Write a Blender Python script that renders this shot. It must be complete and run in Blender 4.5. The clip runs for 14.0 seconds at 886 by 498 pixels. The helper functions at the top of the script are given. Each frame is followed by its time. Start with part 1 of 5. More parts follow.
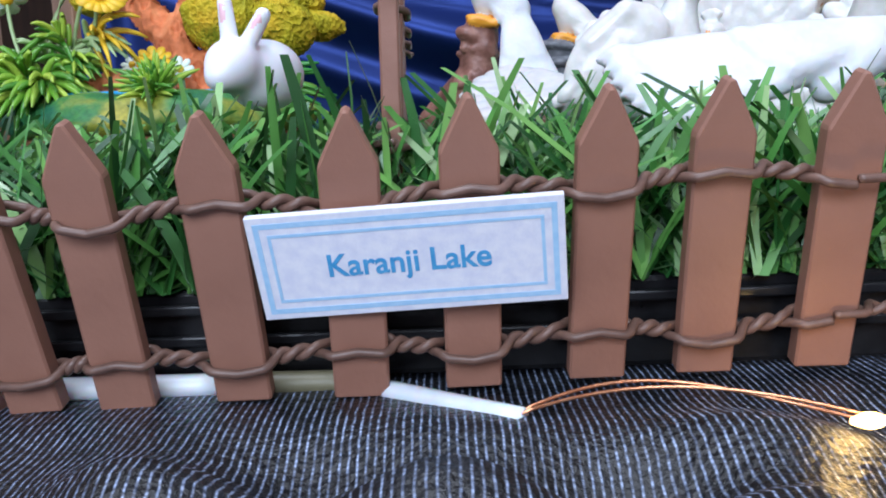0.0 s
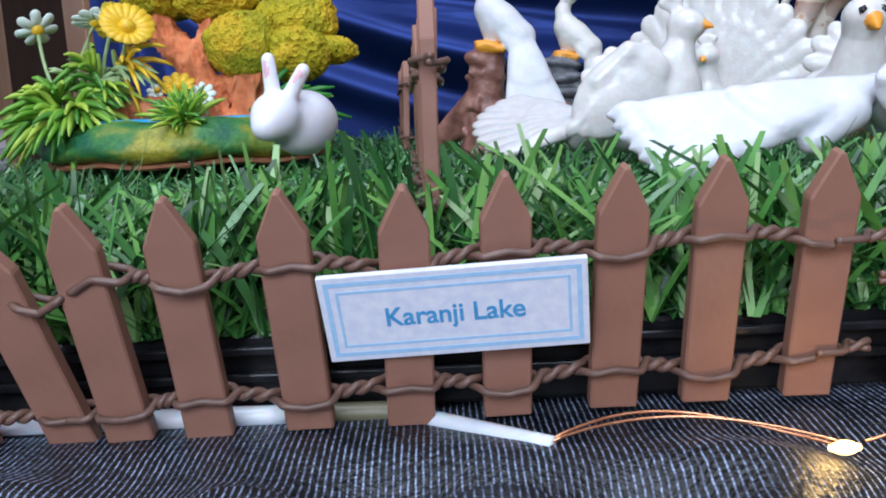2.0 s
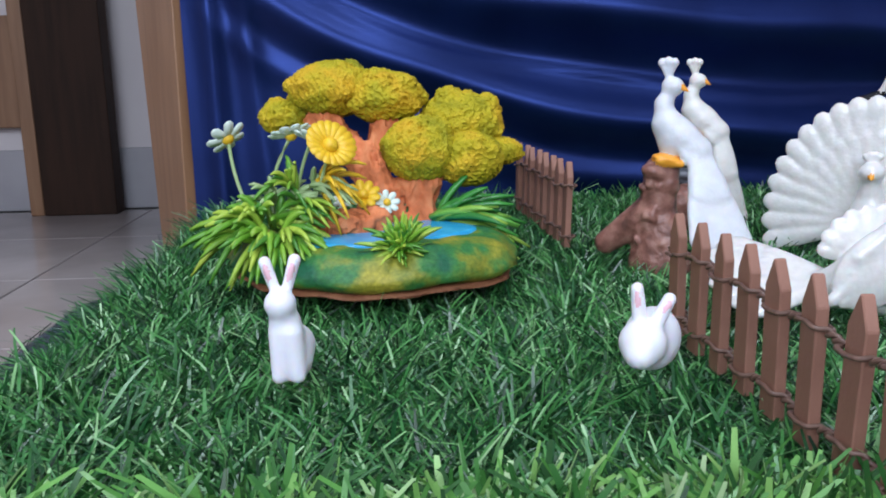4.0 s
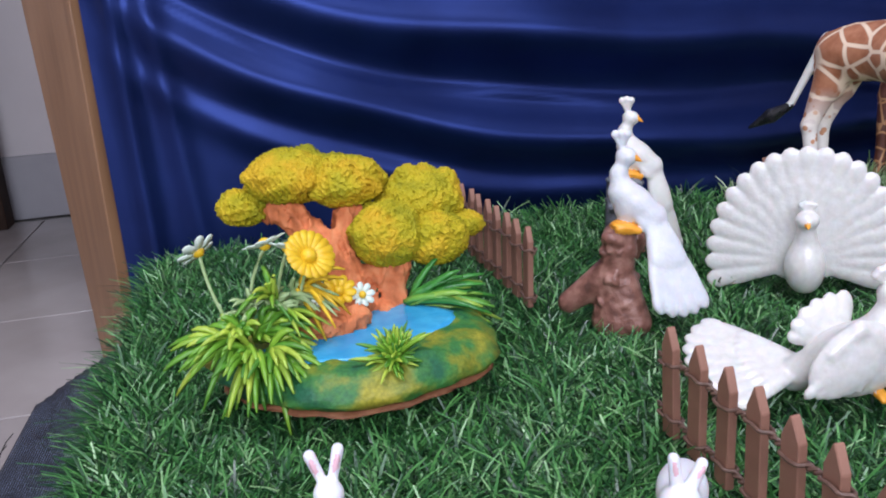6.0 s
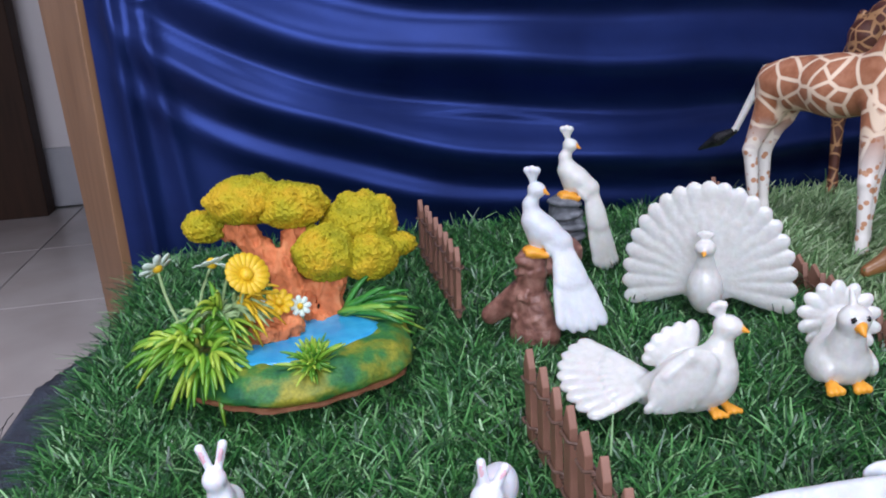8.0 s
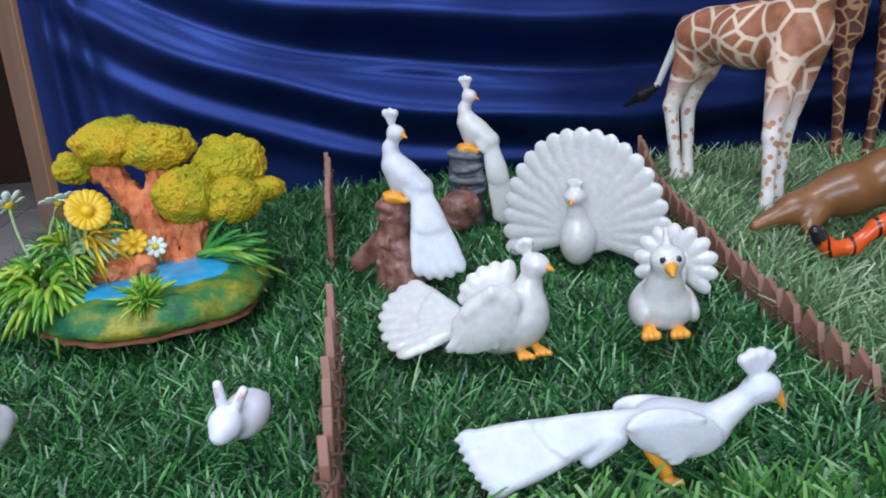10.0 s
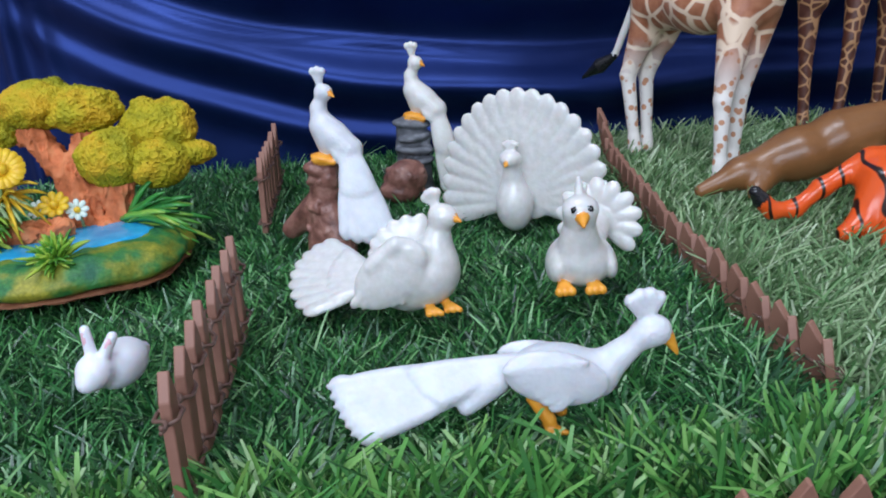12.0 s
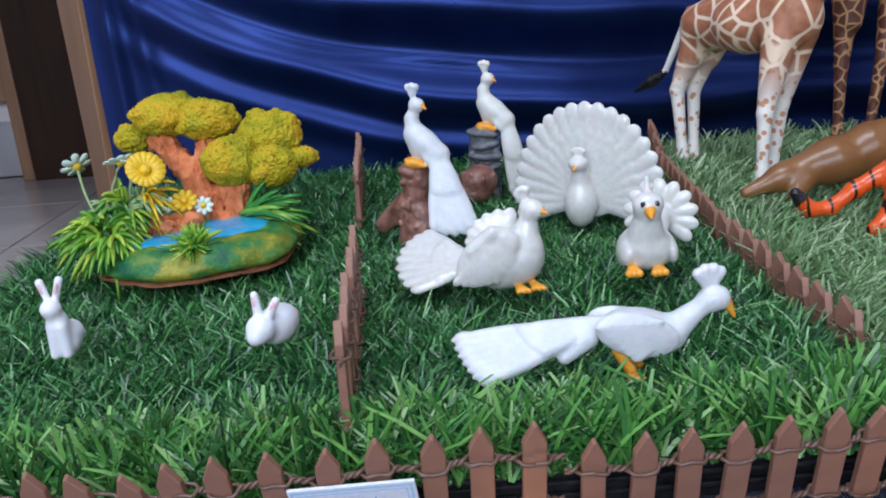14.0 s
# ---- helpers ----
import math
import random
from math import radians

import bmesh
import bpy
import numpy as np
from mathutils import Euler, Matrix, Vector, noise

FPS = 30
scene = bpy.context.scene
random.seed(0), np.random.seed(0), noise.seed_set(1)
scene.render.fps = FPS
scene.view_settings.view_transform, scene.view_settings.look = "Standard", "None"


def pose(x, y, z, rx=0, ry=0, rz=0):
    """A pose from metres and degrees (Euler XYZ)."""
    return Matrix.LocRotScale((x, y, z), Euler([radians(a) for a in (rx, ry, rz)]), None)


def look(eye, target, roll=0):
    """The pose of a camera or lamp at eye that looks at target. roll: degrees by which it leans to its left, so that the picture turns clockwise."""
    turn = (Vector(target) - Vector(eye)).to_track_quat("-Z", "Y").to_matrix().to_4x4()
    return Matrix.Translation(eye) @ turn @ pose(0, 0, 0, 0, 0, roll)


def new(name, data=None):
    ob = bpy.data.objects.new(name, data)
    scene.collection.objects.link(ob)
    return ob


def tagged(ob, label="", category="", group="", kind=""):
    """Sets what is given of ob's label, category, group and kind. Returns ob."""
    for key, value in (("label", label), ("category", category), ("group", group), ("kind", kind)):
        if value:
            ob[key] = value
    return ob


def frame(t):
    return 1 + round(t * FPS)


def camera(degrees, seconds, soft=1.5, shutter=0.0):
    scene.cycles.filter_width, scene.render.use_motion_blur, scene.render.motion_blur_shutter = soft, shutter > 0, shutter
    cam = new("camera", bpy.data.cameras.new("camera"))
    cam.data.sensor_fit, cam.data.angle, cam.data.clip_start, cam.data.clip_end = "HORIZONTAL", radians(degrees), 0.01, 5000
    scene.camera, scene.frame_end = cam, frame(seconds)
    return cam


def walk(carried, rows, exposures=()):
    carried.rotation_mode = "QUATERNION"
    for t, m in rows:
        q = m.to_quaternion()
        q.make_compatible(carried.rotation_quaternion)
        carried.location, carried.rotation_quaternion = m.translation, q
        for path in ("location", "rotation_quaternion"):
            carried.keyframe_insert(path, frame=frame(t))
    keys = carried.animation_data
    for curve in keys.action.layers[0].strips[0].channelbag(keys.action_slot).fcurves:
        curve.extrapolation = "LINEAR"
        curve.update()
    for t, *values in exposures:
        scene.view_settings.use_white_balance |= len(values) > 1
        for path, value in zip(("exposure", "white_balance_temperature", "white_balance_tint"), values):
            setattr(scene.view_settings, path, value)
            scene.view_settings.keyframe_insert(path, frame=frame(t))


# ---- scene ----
cam = camera(54.0, 14.0, soft=1.9)
PATH = [
    (0, (0.018, -0.152, 0.049), (0.016, 1.825, -0.259), -2.0),
    (0.5, (0.02, -0.149, 0.048), (0.027, 1.827, -0.26), -2.1),
    (1, (0.018, -0.15, 0.046), (0.036, 1.823, -0.276), -2.1),
    (1.5, (0.02, -0.155, 0.052), (0.038, 1.821, -0.258), -2.0),
    (2, (0.009, -0.177, 0.066), (0.017, 1.796, -0.257), -2.4),
    (2.5, (-0.011, -0.201, 0.093), (-0.015, 1.775, -0.214), -2.1),
    (3, (-0.062, -0.209, 0.114), (-0.078, 1.765, -0.204), -2.0),
    (3.5, (-0.098, -0.193, 0.132), (-0.095, 1.778, -0.208), -1.0),
    (3.7, (-0.11, -0.182, 0.142), (-0.067, 1.784, -0.223), -0.8),
    (5.8, (-0.177, -0.15, 0.244), (0.184, 1.739, -0.306), -4.4),
    (6, (-0.176, -0.151, 0.253), (0.19, 1.734, -0.307), -4.2),
    (6.5, (-0.165, -0.167, 0.28), (0.19, 1.718, -0.286), -4.4),
    (7, (-0.158, -0.193, 0.294), (0.189, 1.688, -0.29), -4.6),
    (7.2, (-0.148, -0.208, 0.299), (0.178, 1.676, -0.289), -4.8),
    (9.3, (0.007, -0.246, 0.282), (0.125, 1.654, -0.334), -3.5),
    (9.5, (0.025, -0.248, 0.27), (0.127, 1.651, -0.347), -4.0),
    (10, (0.043, -0.25, 0.257), (0.145, 1.649, -0.364), -4.2),
    (10.5, (0.065, -0.25, 0.245), (0.169, 1.648, -0.376), -4.2),
    (11, (0.081, -0.241, 0.226), (0.182, 1.658, -0.393), -4.4),
    (11.5, (0.084, -0.239, 0.22), (0.18, 1.661, -0.397), -4.4),
    (12, (0.099, -0.243, 0.22), (0.173, 1.66, -0.391), -4.4),
    (12.5, (0.102, -0.255, 0.227), (0.155, 1.653, -0.372), -4.5),
    (13, (0.101, -0.262, 0.227), (0.135, 1.648, -0.367), -4.6),
    (13.5, (0.092, -0.284, 0.226), (0.109, 1.627, -0.365), -4.6),
    (14, (0.057, -0.331, 0.236), (0.067, 1.583, -0.346), -4.5),
]
walk(cam, [(t, look(eye, target, roll)) for t, eye, target, roll in PATH],
     [(0.0, 0.18, 6080, 10), (0.5, 0.13, 6080, 10), (1.5, 0.14, 6080, 10), (2.0, 0.06, 6120, 10), (2.5, -0.2, 6150, 10), (3.0, -0.14, 6150, 10), (3.7, 0.0, 6200, 10),
      (5.8, 0.08, 6500, 17), (7.2, 0.06, 6500, 17), (9.3, -0.1, 6120, 10), (11.5, -0.14, 6080, 9), (14.0, -0.14, 6080, 9)])

# ---- world, lights, exposure ----
world = bpy.data.worlds.new("room_world")
scene.world = world
world.use_nodes = True
world.node_tree.nodes["Background"].inputs[0].default_value = (0.80, 0.88, 1.0, 1)
world.node_tree.nodes["Background"].inputs[1].default_value = 0.05


def area_lamp(name, eye, target, w, h, watts, colour):
    d = bpy.data.lights.new(name, "AREA")
    d.shape, d.size, d.size_y, d.energy, d.color = "RECTANGLE", w, h, watts, colour
    ob = new(name, d)
    ob.matrix_world = look(eye, target)
    return ob


def point_lamp(name, at, watts, colour, radius):
    d = bpy.data.lights.new(name, "POINT")
    d.energy, d.color, d.shadow_soft_size = watts, colour, radius
    ob = new(name, d)
    ob.location = at
    return ob


area_lamp("ceiling_tube_light", (-0.25, -0.25, 2.35), (0.0, 0.2, 0.0), 1.3, 0.5, 37.5, (0.83, 0.895, 1.0))
# Added soft fill from the camera side; no window stands there.
area_lamp("window_daylight", (-0.2, -1.75, 0.8), (0.05, 0.2, 0.05), 1.9, 1.3, 69, (0.78, 0.865, 1.0))
point_lamp("fairy_glow", (0.086, -0.0175, 0.003), 0.012, (1.0, 0.62, 0.2), 0.002)
point_lamp("fairy_glow", (0.245, -0.012, 0.012), 0.010, (1.0, 0.62, 0.2), 0.002)


# ---- materials ----
def mat(name, build, rough=0.5, metal=0.0, bump=0.0, bump_scale=300.0, spec=0.5, coat=0.0, sheen=0.0, sub=0.0, cells=0.0):
    """build: a colour, or a list of (position, colour) ramped over noise with a scale and detail."""
    m = bpy.data.materials.new(name)
    m.use_nodes = True
    nt = m.node_tree
    b = nt.nodes["Principled BSDF"]
    b.inputs["Roughness"].default_value, b.inputs["Metallic"].default_value = rough, metal
    b.inputs["Specular IOR Level"].default_value = spec
    b.inputs["Coat Weight"].default_value = coat
    b.inputs["Sheen Weight"].default_value = sheen
    b.inputs["Subsurface Weight"].default_value = sub
    b.inputs["Subsurface Scale"].default_value = 0.004
    co = nt.nodes.new("ShaderNodeTexCoord")
    if callable(build):
        nt.links.new(build(nt, co.outputs["Object"]), b.inputs["Base Color"])
    else:
        scale, stops = build
        nt.links.new(ramp(nt, noisy(nt, co.outputs["Object"], scale, 5.0), stops), b.inputs["Base Color"])
    if bump:
        bp = nt.nodes.new("ShaderNodeBump")
        bp.inputs["Strength"].default_value, bp.inputs["Distance"].default_value = bump, 0.001
        height = noisy(nt, co.outputs["Object"], bump_scale, 4.0)
        if cells:
            vo = nt.nodes.new("ShaderNodeTexVoronoi")
            vo.inputs["Scale"].default_value = cells
            nt.links.new(co.outputs["Object"], vo.inputs["Vector"])
            add = nt.nodes.new("ShaderNodeMath")
            add.operation = "ADD"
            nt.links.new(height, add.inputs[0])
            nt.links.new(vo.outputs["Distance"], add.inputs[1])
            height = add.outputs[0]
        nt.links.new(height, bp.inputs["Height"])
        nt.links.new(bp.outputs[0], b.inputs["Normal"])
    return m


def noisy(nt, vec, scale, detail=4.0):
    n = nt.nodes.new("ShaderNodeTexNoise")
    n.inputs["Scale"].default_value, n.inputs["Detail"].default_value = scale, detail
    nt.links.new(vec, n.inputs["Vector"])
    return n.outputs["Fac"]


def ramp(nt, fac, stops):
    r = nt.nodes.new("ShaderNodeValToRGB")
    el = r.color_ramp.elements
    while len(el) < len(stops):
        el.new(0.5)
    for e, (p, c) in zip(el, stops):
        e.position, e.color = p, (*c, 1)
    nt.links.new(fac, r.inputs["Fac"])
    return r.outputs["Color"]


def mixed(nt, fac, a, b, mode="MIX"):
    m = nt.nodes.new("ShaderNodeMix")
    m.data_type, m.blend_type = "RGBA", mode
    for sock, v in ((m.inputs[0], fac), (m.inputs[6], a), (m.inputs[7], b)):
        if hasattr(v, "is_output"):
            nt.links.new(v, sock)
        elif isinstance(v, tuple):
            sock.default_value = (*v, 1)
        else:
            sock.default_value = v
    return m.outputs[2]


def island_grass(stops):
    def build(nt, vec):
        g = nt.nodes.new("ShaderNodeNewGeometry")
        base = ramp(nt, g.outputs["Random Per Island"], stops)
        return mixed(nt, 0.35, base, ramp(nt, noisy(nt, vec, 90.0, 3.0), [(0.3, (0.35, 0.4, 0.35)), (0.75, (1, 1, 1))]), "MULTIPLY")
    return build


def patched(patch_a, patch_b, line, scale, spot, low, high):
    """Giraffe hide: patches with pale lines above, small spots on pale legs below."""
    def build(nt, vec):
        v = nt.nodes.new("ShaderNodeTexVoronoi")
        v.feature = "DISTANCE_TO_EDGE"
        v.inputs["Scale"].default_value = scale
        nt.links.new(vec, v.inputs["Vector"])
        edge = ramp(nt, v.outputs["Distance"], [(0.05, (0, 0, 0)), (0.09, (1, 1, 1))])
        brown = ramp(nt, noisy(nt, vec, 120.0), [(0.35, patch_a), (0.65, patch_b)])
        hide = mixed(nt, edge, line, brown)
        s = nt.nodes.new("ShaderNodeTexVoronoi")
        s.inputs["Scale"].default_value = scale * 2.7
        nt.links.new(vec, s.inputs["Vector"])
        dots = ramp(nt, s.outputs["Distance"], [(0.27, (1, 1, 1)), (0.34, (0, 0, 0))])
        legs = mixed(nt, dots, (0.84, 0.79, 0.73), spot)
        x = nt.nodes.new("ShaderNodeSeparateXYZ")
        nt.links.new(vec, x.inputs[0])
        mr = nt.nodes.new("ShaderNodeMapRange")
        mr.inputs["From Min"].default_value, mr.inputs["From Max"].default_value = low, high
        nt.links.new(x.outputs["Z"], mr.inputs["Value"])
        return mixed(nt, mr.outputs[0], legs, hide)
    return build


def striped(base, dark, scale):
    def build(nt, vec):
        w = nt.nodes.new("ShaderNodeTexWave")
        w.inputs["Scale"].default_value, w.inputs["Distortion"].default_value, w.inputs["Detail Scale"].default_value = scale, 5.0, 1.2
        nt.links.new(vec, w.inputs["Vector"])
        return mixed(nt, ramp(nt, w.outputs["Fac"], [(0.03, (1, 1, 1)), (0.10, (0, 0, 0))]), base, dark)
    return build


def painted_base(nt, vec):
    green = ramp(nt, noisy(nt, vec, 42.0, 9.0), [(0.36, (0.012, 0.13, 0.06)), (0.47, (0.05, 0.22, 0.045)), (0.56, (0.24, 0.28, 0.03)), (0.68, (0.46, 0.40, 0.04))])
    return mixed(nt, 0.5, green, ramp(nt, noisy(nt, vec, 500.0, 2.0), [(0.35, (0.3, 0.4, 0.3)), (0.7, (1, 1, 1))]), "MULTIPLY")


def woven(nt, vec):
    """Vertical ribs with painted pale blue glints, crossed by a finer weft, broken up unevenly."""
    bands = []
    for way, scale in (("X", 205.0), ("Y", 330.0)):
        w = nt.nodes.new("ShaderNodeTexWave")
        w.bands_direction = way
        w.inputs["Scale"].default_value, w.inputs["Distortion"].default_value, w.inputs["Detail"].default_value, w.inputs["Detail Scale"].default_value = scale, 1.1, 2.0, 1.2
        nt.links.new(vec, w.inputs["Vector"])
        bands.append(w.outputs["Fac"])
    # The bright top stop paints a sheen onto the black rib crests.
    rib = ramp(nt, bands[0], [(0.40, (0.002, 0.003, 0.005)), (0.75, (0.022, 0.030, 0.050)), (1.0, (0.38, 0.47, 0.68))])
    weft = mixed(nt, 0.45, rib, ramp(nt, bands[1], [(0.25, (0.12, 0.12, 0.13)), (0.6, (1, 1, 1))]), "MULTIPLY")
    broken_glints = mixed(nt, 0.8, weft, ramp(nt, noisy(nt, vec, 620.0, 3.0), [(0.42, (0.06, 0.06, 0.07)), (0.60, (1, 1, 1))]), "MULTIPLY")
    return mixed(nt, 0.7, broken_glints, ramp(nt, noisy(nt, vec, 45.0, 3.0), [(0.36, (0.34, 0.34, 0.36)), (0.58, (1, 1, 1))]), "MULTIPLY")


def tile_colour(nt, vec):
    o = nt.nodes.new("ShaderNodeObjectInfo")
    base = ramp(nt, noisy(nt, vec, 6.0, 6.0), [(0.3, (0.33, 0.29, 0.28)), (0.7, (0.44, 0.40, 0.39))])
    return mixed(nt, 0.15, base, ramp(nt, o.outputs["Random"], [(0, (0.7, 0.68, 0.67)), (1, (1, 1, 1))]), "MULTIPLY")


def wood(a, b, scale=8.0):
    def build(nt, vec):
        mp = nt.nodes.new("ShaderNodeMapping")
        mp.inputs["Scale"].default_value = (9, 9, 0.8)
        nt.links.new(vec, mp.inputs["Vector"])
        return ramp(nt, noisy(nt, mp.outputs[0], scale, 6.0), [(0.3, a), (0.7, b)])
    return build


WHITE = mat("white_resin", (130.0, [(0.3, (0.62, 0.635, 0.67)), (0.7, (0.71, 0.725, 0.75))]), 0.40, bump=0.16, bump_scale=260, sub=0.15, cells=420.0)
CREAM = mat("cream_resin", (130.0, [(0.3, (0.68, 0.67, 0.62)), (0.7, (0.77, 0.76, 0.72))]), 0.34, bump=0.16, bump_scale=260, sub=0.15, cells=420.0)
PEARL = mat("pearl_resin", (220.0, [(0.3, (0.65, 0.635, 0.60)), (0.7, (0.75, 0.735, 0.71))]), 0.30, bump=0.10, bump_scale=300, coat=0.4, sub=0.15, cells=420.0)
RABBIT = mat("white_plastic", (90.0, [(0.3, (0.76, 0.76, 0.82)), (0.7, (0.83, 0.83, 0.88))]), 0.4, bump=0.1, sub=0.2)
PINK = mat("pink_paint", (200.0, [(0.3, (0.75, 0.42, 0.48)), (0.7, (0.80, 0.52, 0.58))]), 0.45)
BEAK = mat("orange_paint", (200.0, [(0.3, (0.80, 0.30, 0.02)), (0.7, (0.88, 0.42, 0.05))]), 0.35, bump=0.15)
BLACK = mat("black_paint", (200.0, [(0.3, (0.01, 0.01, 0.012)), (0.7, (0.02, 0.02, 0.022))]), 0.25)
STUMP = mat("brown_painted_stump", (110.0, [(0.3, (0.10, 0.042, 0.030)), (0.5, (0.23, 0.10, 0.075)), (0.72, (0.38, 0.20, 0.15))]), 0.38, bump=1.0, bump_scale=240)
ROCK = mat("grey_painted_rock", (120.0, [(0.3, (0.07, 0.075, 0.085)), (0.55, (0.15, 0.16, 0.18)), (0.75, (0.28, 0.29, 0.31))]), 0.55, bump=0.8, bump_scale=220)
PICKET = mat("brown_painted_wood", (60.0, [(0.3, (0.25, 0.118, 0.080)), (0.7, (0.31, 0.150, 0.103))]), 0.55, bump=0.15, bump_scale=500)
WIRE = mat("brown_coated_wire", (300.0, [(0.3, (0.11, 0.06, 0.045)), (0.7, (0.17, 0.095, 0.07))]), 0.38)
CARD = mat("white_card", (400.0, [(0.35, (0.66, 0.68, 0.80)), (0.65, (0.76, 0.77, 0.84))]), 0.75, bump=0.12, bump_scale=900)
INK = mat("blue_ink", (500.0, [(0.3, (0.05, 0.28, 0.56)), (0.7, (0.09, 0.36, 0.64))]), 0.7)
INKPALE = mat("pale_blue_ink", (500.0, [(0.3, (0.32, 0.56, 0.80)), (0.7, (0.42, 0.64, 0.85))]), 0.7)
GRASS = mat("dark_turf_blade", island_grass([(0.0, (0.004, 0.028, 0.010)), (0.3, (0.017, 0.095, 0.028)), (0.65, (0.055, 0.225, 0.054)), (0.88, (0.125, 0.37, 0.10)), (1.0, (0.34, 0.56, 0.27))]), 0.36, spec=0.6)
# Brighter, yellower copy of GRASS; light on the front rows put into the colour.
GRASS_LIT = mat("front_lit_turf_blade", island_grass([(0.0, (0.012, 0.065, 0.014)), (0.3, (0.045, 0.18, 0.036)), (0.65, (0.12, 0.34, 0.065)), (0.88, (0.24, 0.47, 0.12)), (1.0, (0.44, 0.60, 0.32))]), 0.36, spec=0.6)
PALE = mat("pale_turf_blade", island_grass([(0.0, (0.09, 0.21, 0.065)), (0.4, (0.27, 0.44, 0.20)), (0.8, (0.47, 0.62, 0.34)), (1.0, (0.62, 0.72, 0.50))]), 0.4, spec=0.5)
TRAY = mat("black_plastic", (150.0, [(0.3, (0.006, 0.006, 0.007)), (0.7, (0.018, 0.018, 0.02))]), 0.24, bump=0.4, bump_scale=120, spec=0.25)
SATIN = mat("blue_satin", (14.0, [(0.3, (0.007, 0.019, 0.102)), (0.7, (0.012, 0.030, 0.148))]), 0.40, metal=0.74, spec=0.5, bump=0.10, bump_scale=40)
LEAFY = mat("yellow_green_foliage_paint", (38.0, [(0.32, (0.27, 0.26, 0.008)), (0.48, (0.46, 0.38, 0.012)), (0.64, (0.60, 0.38, 0.016))]), 0.65, bump=1.0, bump_scale=420, spec=0.3, cells=520.0)
TRUNK = mat("orange_brown_trunk_paint", (90.0, [(0.3, (0.36, 0.10, 0.035)), (0.5, (0.66, 0.20, 0.075)), (0.7, (0.76, 0.30, 0.13))]), 0.7, bump=0.9, bump_scale=160, spec=0.3)
MOSS = mat("mottled_green_paint", painted_base, 0.55, bump=1.0, bump_scale=200)
RUST = mat("rust_clay", (140.0, [(0.3, (0.20, 0.07, 0.03)), (0.7, (0.34, 0.14, 0.06))]), 0.7, bump=0.6)
POND = mat("blue_pond_paint", (80.0, [(0.35, (0.02, 0.30, 0.60)), (0.65, (0.05, 0.42, 0.72))]), 0.22, bump=0.3, bump_scale=150)
SPRIG = mat("bright_plastic_leaf", island_grass([(0.0, (0.04, 0.19, 0.025)), (0.4, (0.17, 0.41, 0.035)), (1.0, (0.50, 0.64, 0.08))]), 0.35)
SPRIGDARK = mat("deep_green_plastic_leaf", island_grass([(0.0, (0.015, 0.14, 0.035)), (0.5, (0.07, 0.33, 0.05)), (1.0, (0.42, 0.60, 0.09))]), 0.32)
STEM = mat("pale_green_stem", (200.0, [(0.3, (0.28, 0.42, 0.16)), (0.7, (0.42, 0.54, 0.28))]), 0.4)
YELLOW = mat("yellow_petal", (200.0, [(0.3, (0.72, 0.42, 0.01)), (0.7, (0.82, 0.56, 0.03))]), 0.45)
PETAL = mat("white_petal", (200.0, [(0.3, (0.60, 0.74, 0.64)), (0.7, (0.76, 0.84, 0.76))]), 0.45)
HIDE = mat("giraffe_hide", patched((0.34, 0.12, 0.055), (0.45, 0.19, 0.10), (0.82, 0.63, 0.46), 43.0, (0.58, 0.28, 0.15), 0.062, 0.105), 0.5, bump=0.2)
HIDEDARK = mat("dark_giraffe_hide", patched((0.07, 0.02, 0.012), (0.11, 0.035, 0.02), (0.42, 0.22, 0.10), 75.0, (0.16, 0.06, 0.03), -0.2, -0.1), 0.5, bump=0.2)
SEALBROWN = mat("glossy_brown_paint", (40.0, [(0.3, (0.19, 0.08, 0.025)), (0.7, (0.27, 0.12, 0.042))]), 0.34, coat=0.1, bump=0.3)
TIGER = mat("orange_striped_paint", striped((0.78, 0.10, 0.012), (0.015, 0.008, 0.006), 22.0), 0.28, coat=0.2)
CLOTH = mat("black_ribbed_cloth", woven, 0.42, bump=0.8, bump_scale=700, spec=0.6)
TILE = mat("grey_glazed_tile", tile_colour, 0.16, bump=0.03, bump_scale=20)
GROUT = mat("grey_grout", (60.0, [(0.3, (0.18, 0.17, 0.16)), (0.7, (0.25, 0.24, 0.23))]), 0.8)
WALL = mat("lilac_white_wall_paint", (5.0, [(0.3, (0.60, 0.55, 0.55)), (0.7, (0.66, 0.61, 0.61))]), 0.7, bump=0.1, bump_scale=120)
SKIRT = mat("grey_skirting_tile", (8.0, [(0.3, (0.32, 0.31, 0.33)), (0.7, (0.40, 0.39, 0.41))]), 0.3)
WOODLIGHT = mat("light_brown_wood", wood((0.19, 0.095, 0.045), (0.28, 0.15, 0.078)), 0.4, bump=0.1)
WOODDARK = mat("dark_brown_wood", wood((0.018, 0.008, 0.004), (0.034, 0.015, 0.008)), 0.65, bump=0.1, spec=0.2)
PLASTIC = mat("milky_plastic", (90.0, [(0.3, (0.62, 0.66, 0.72)), (0.7, (0.76, 0.79, 0.84))]), 0.25, sub=0.3)
OLIVE = mat("olive_sleeve", (90.0, [(0.3, (0.13, 0.12, 0.07)), (0.7, (0.19, 0.17, 0.10))]), 0.45)
COPPER = mat("copper_wire", (300.0, [(0.3, (0.62, 0.25, 0.12)), (0.7, (0.80, 0.40, 0.22))]), 0.28, metal=0.9)


def glowing(name, colour, power):
    m = bpy.data.materials.new(name)
    m.use_nodes = True
    b = m.node_tree.nodes["Principled BSDF"]
    b.inputs["Emission Color"].default_value, b.inputs["Emission Strength"].default_value = (*colour, 1), power
    b.inputs["Base Color"].default_value = (*colour, 1)
    return m


BULB = glowing("warm_led", (1.0, 0.62, 0.20), 5.0)


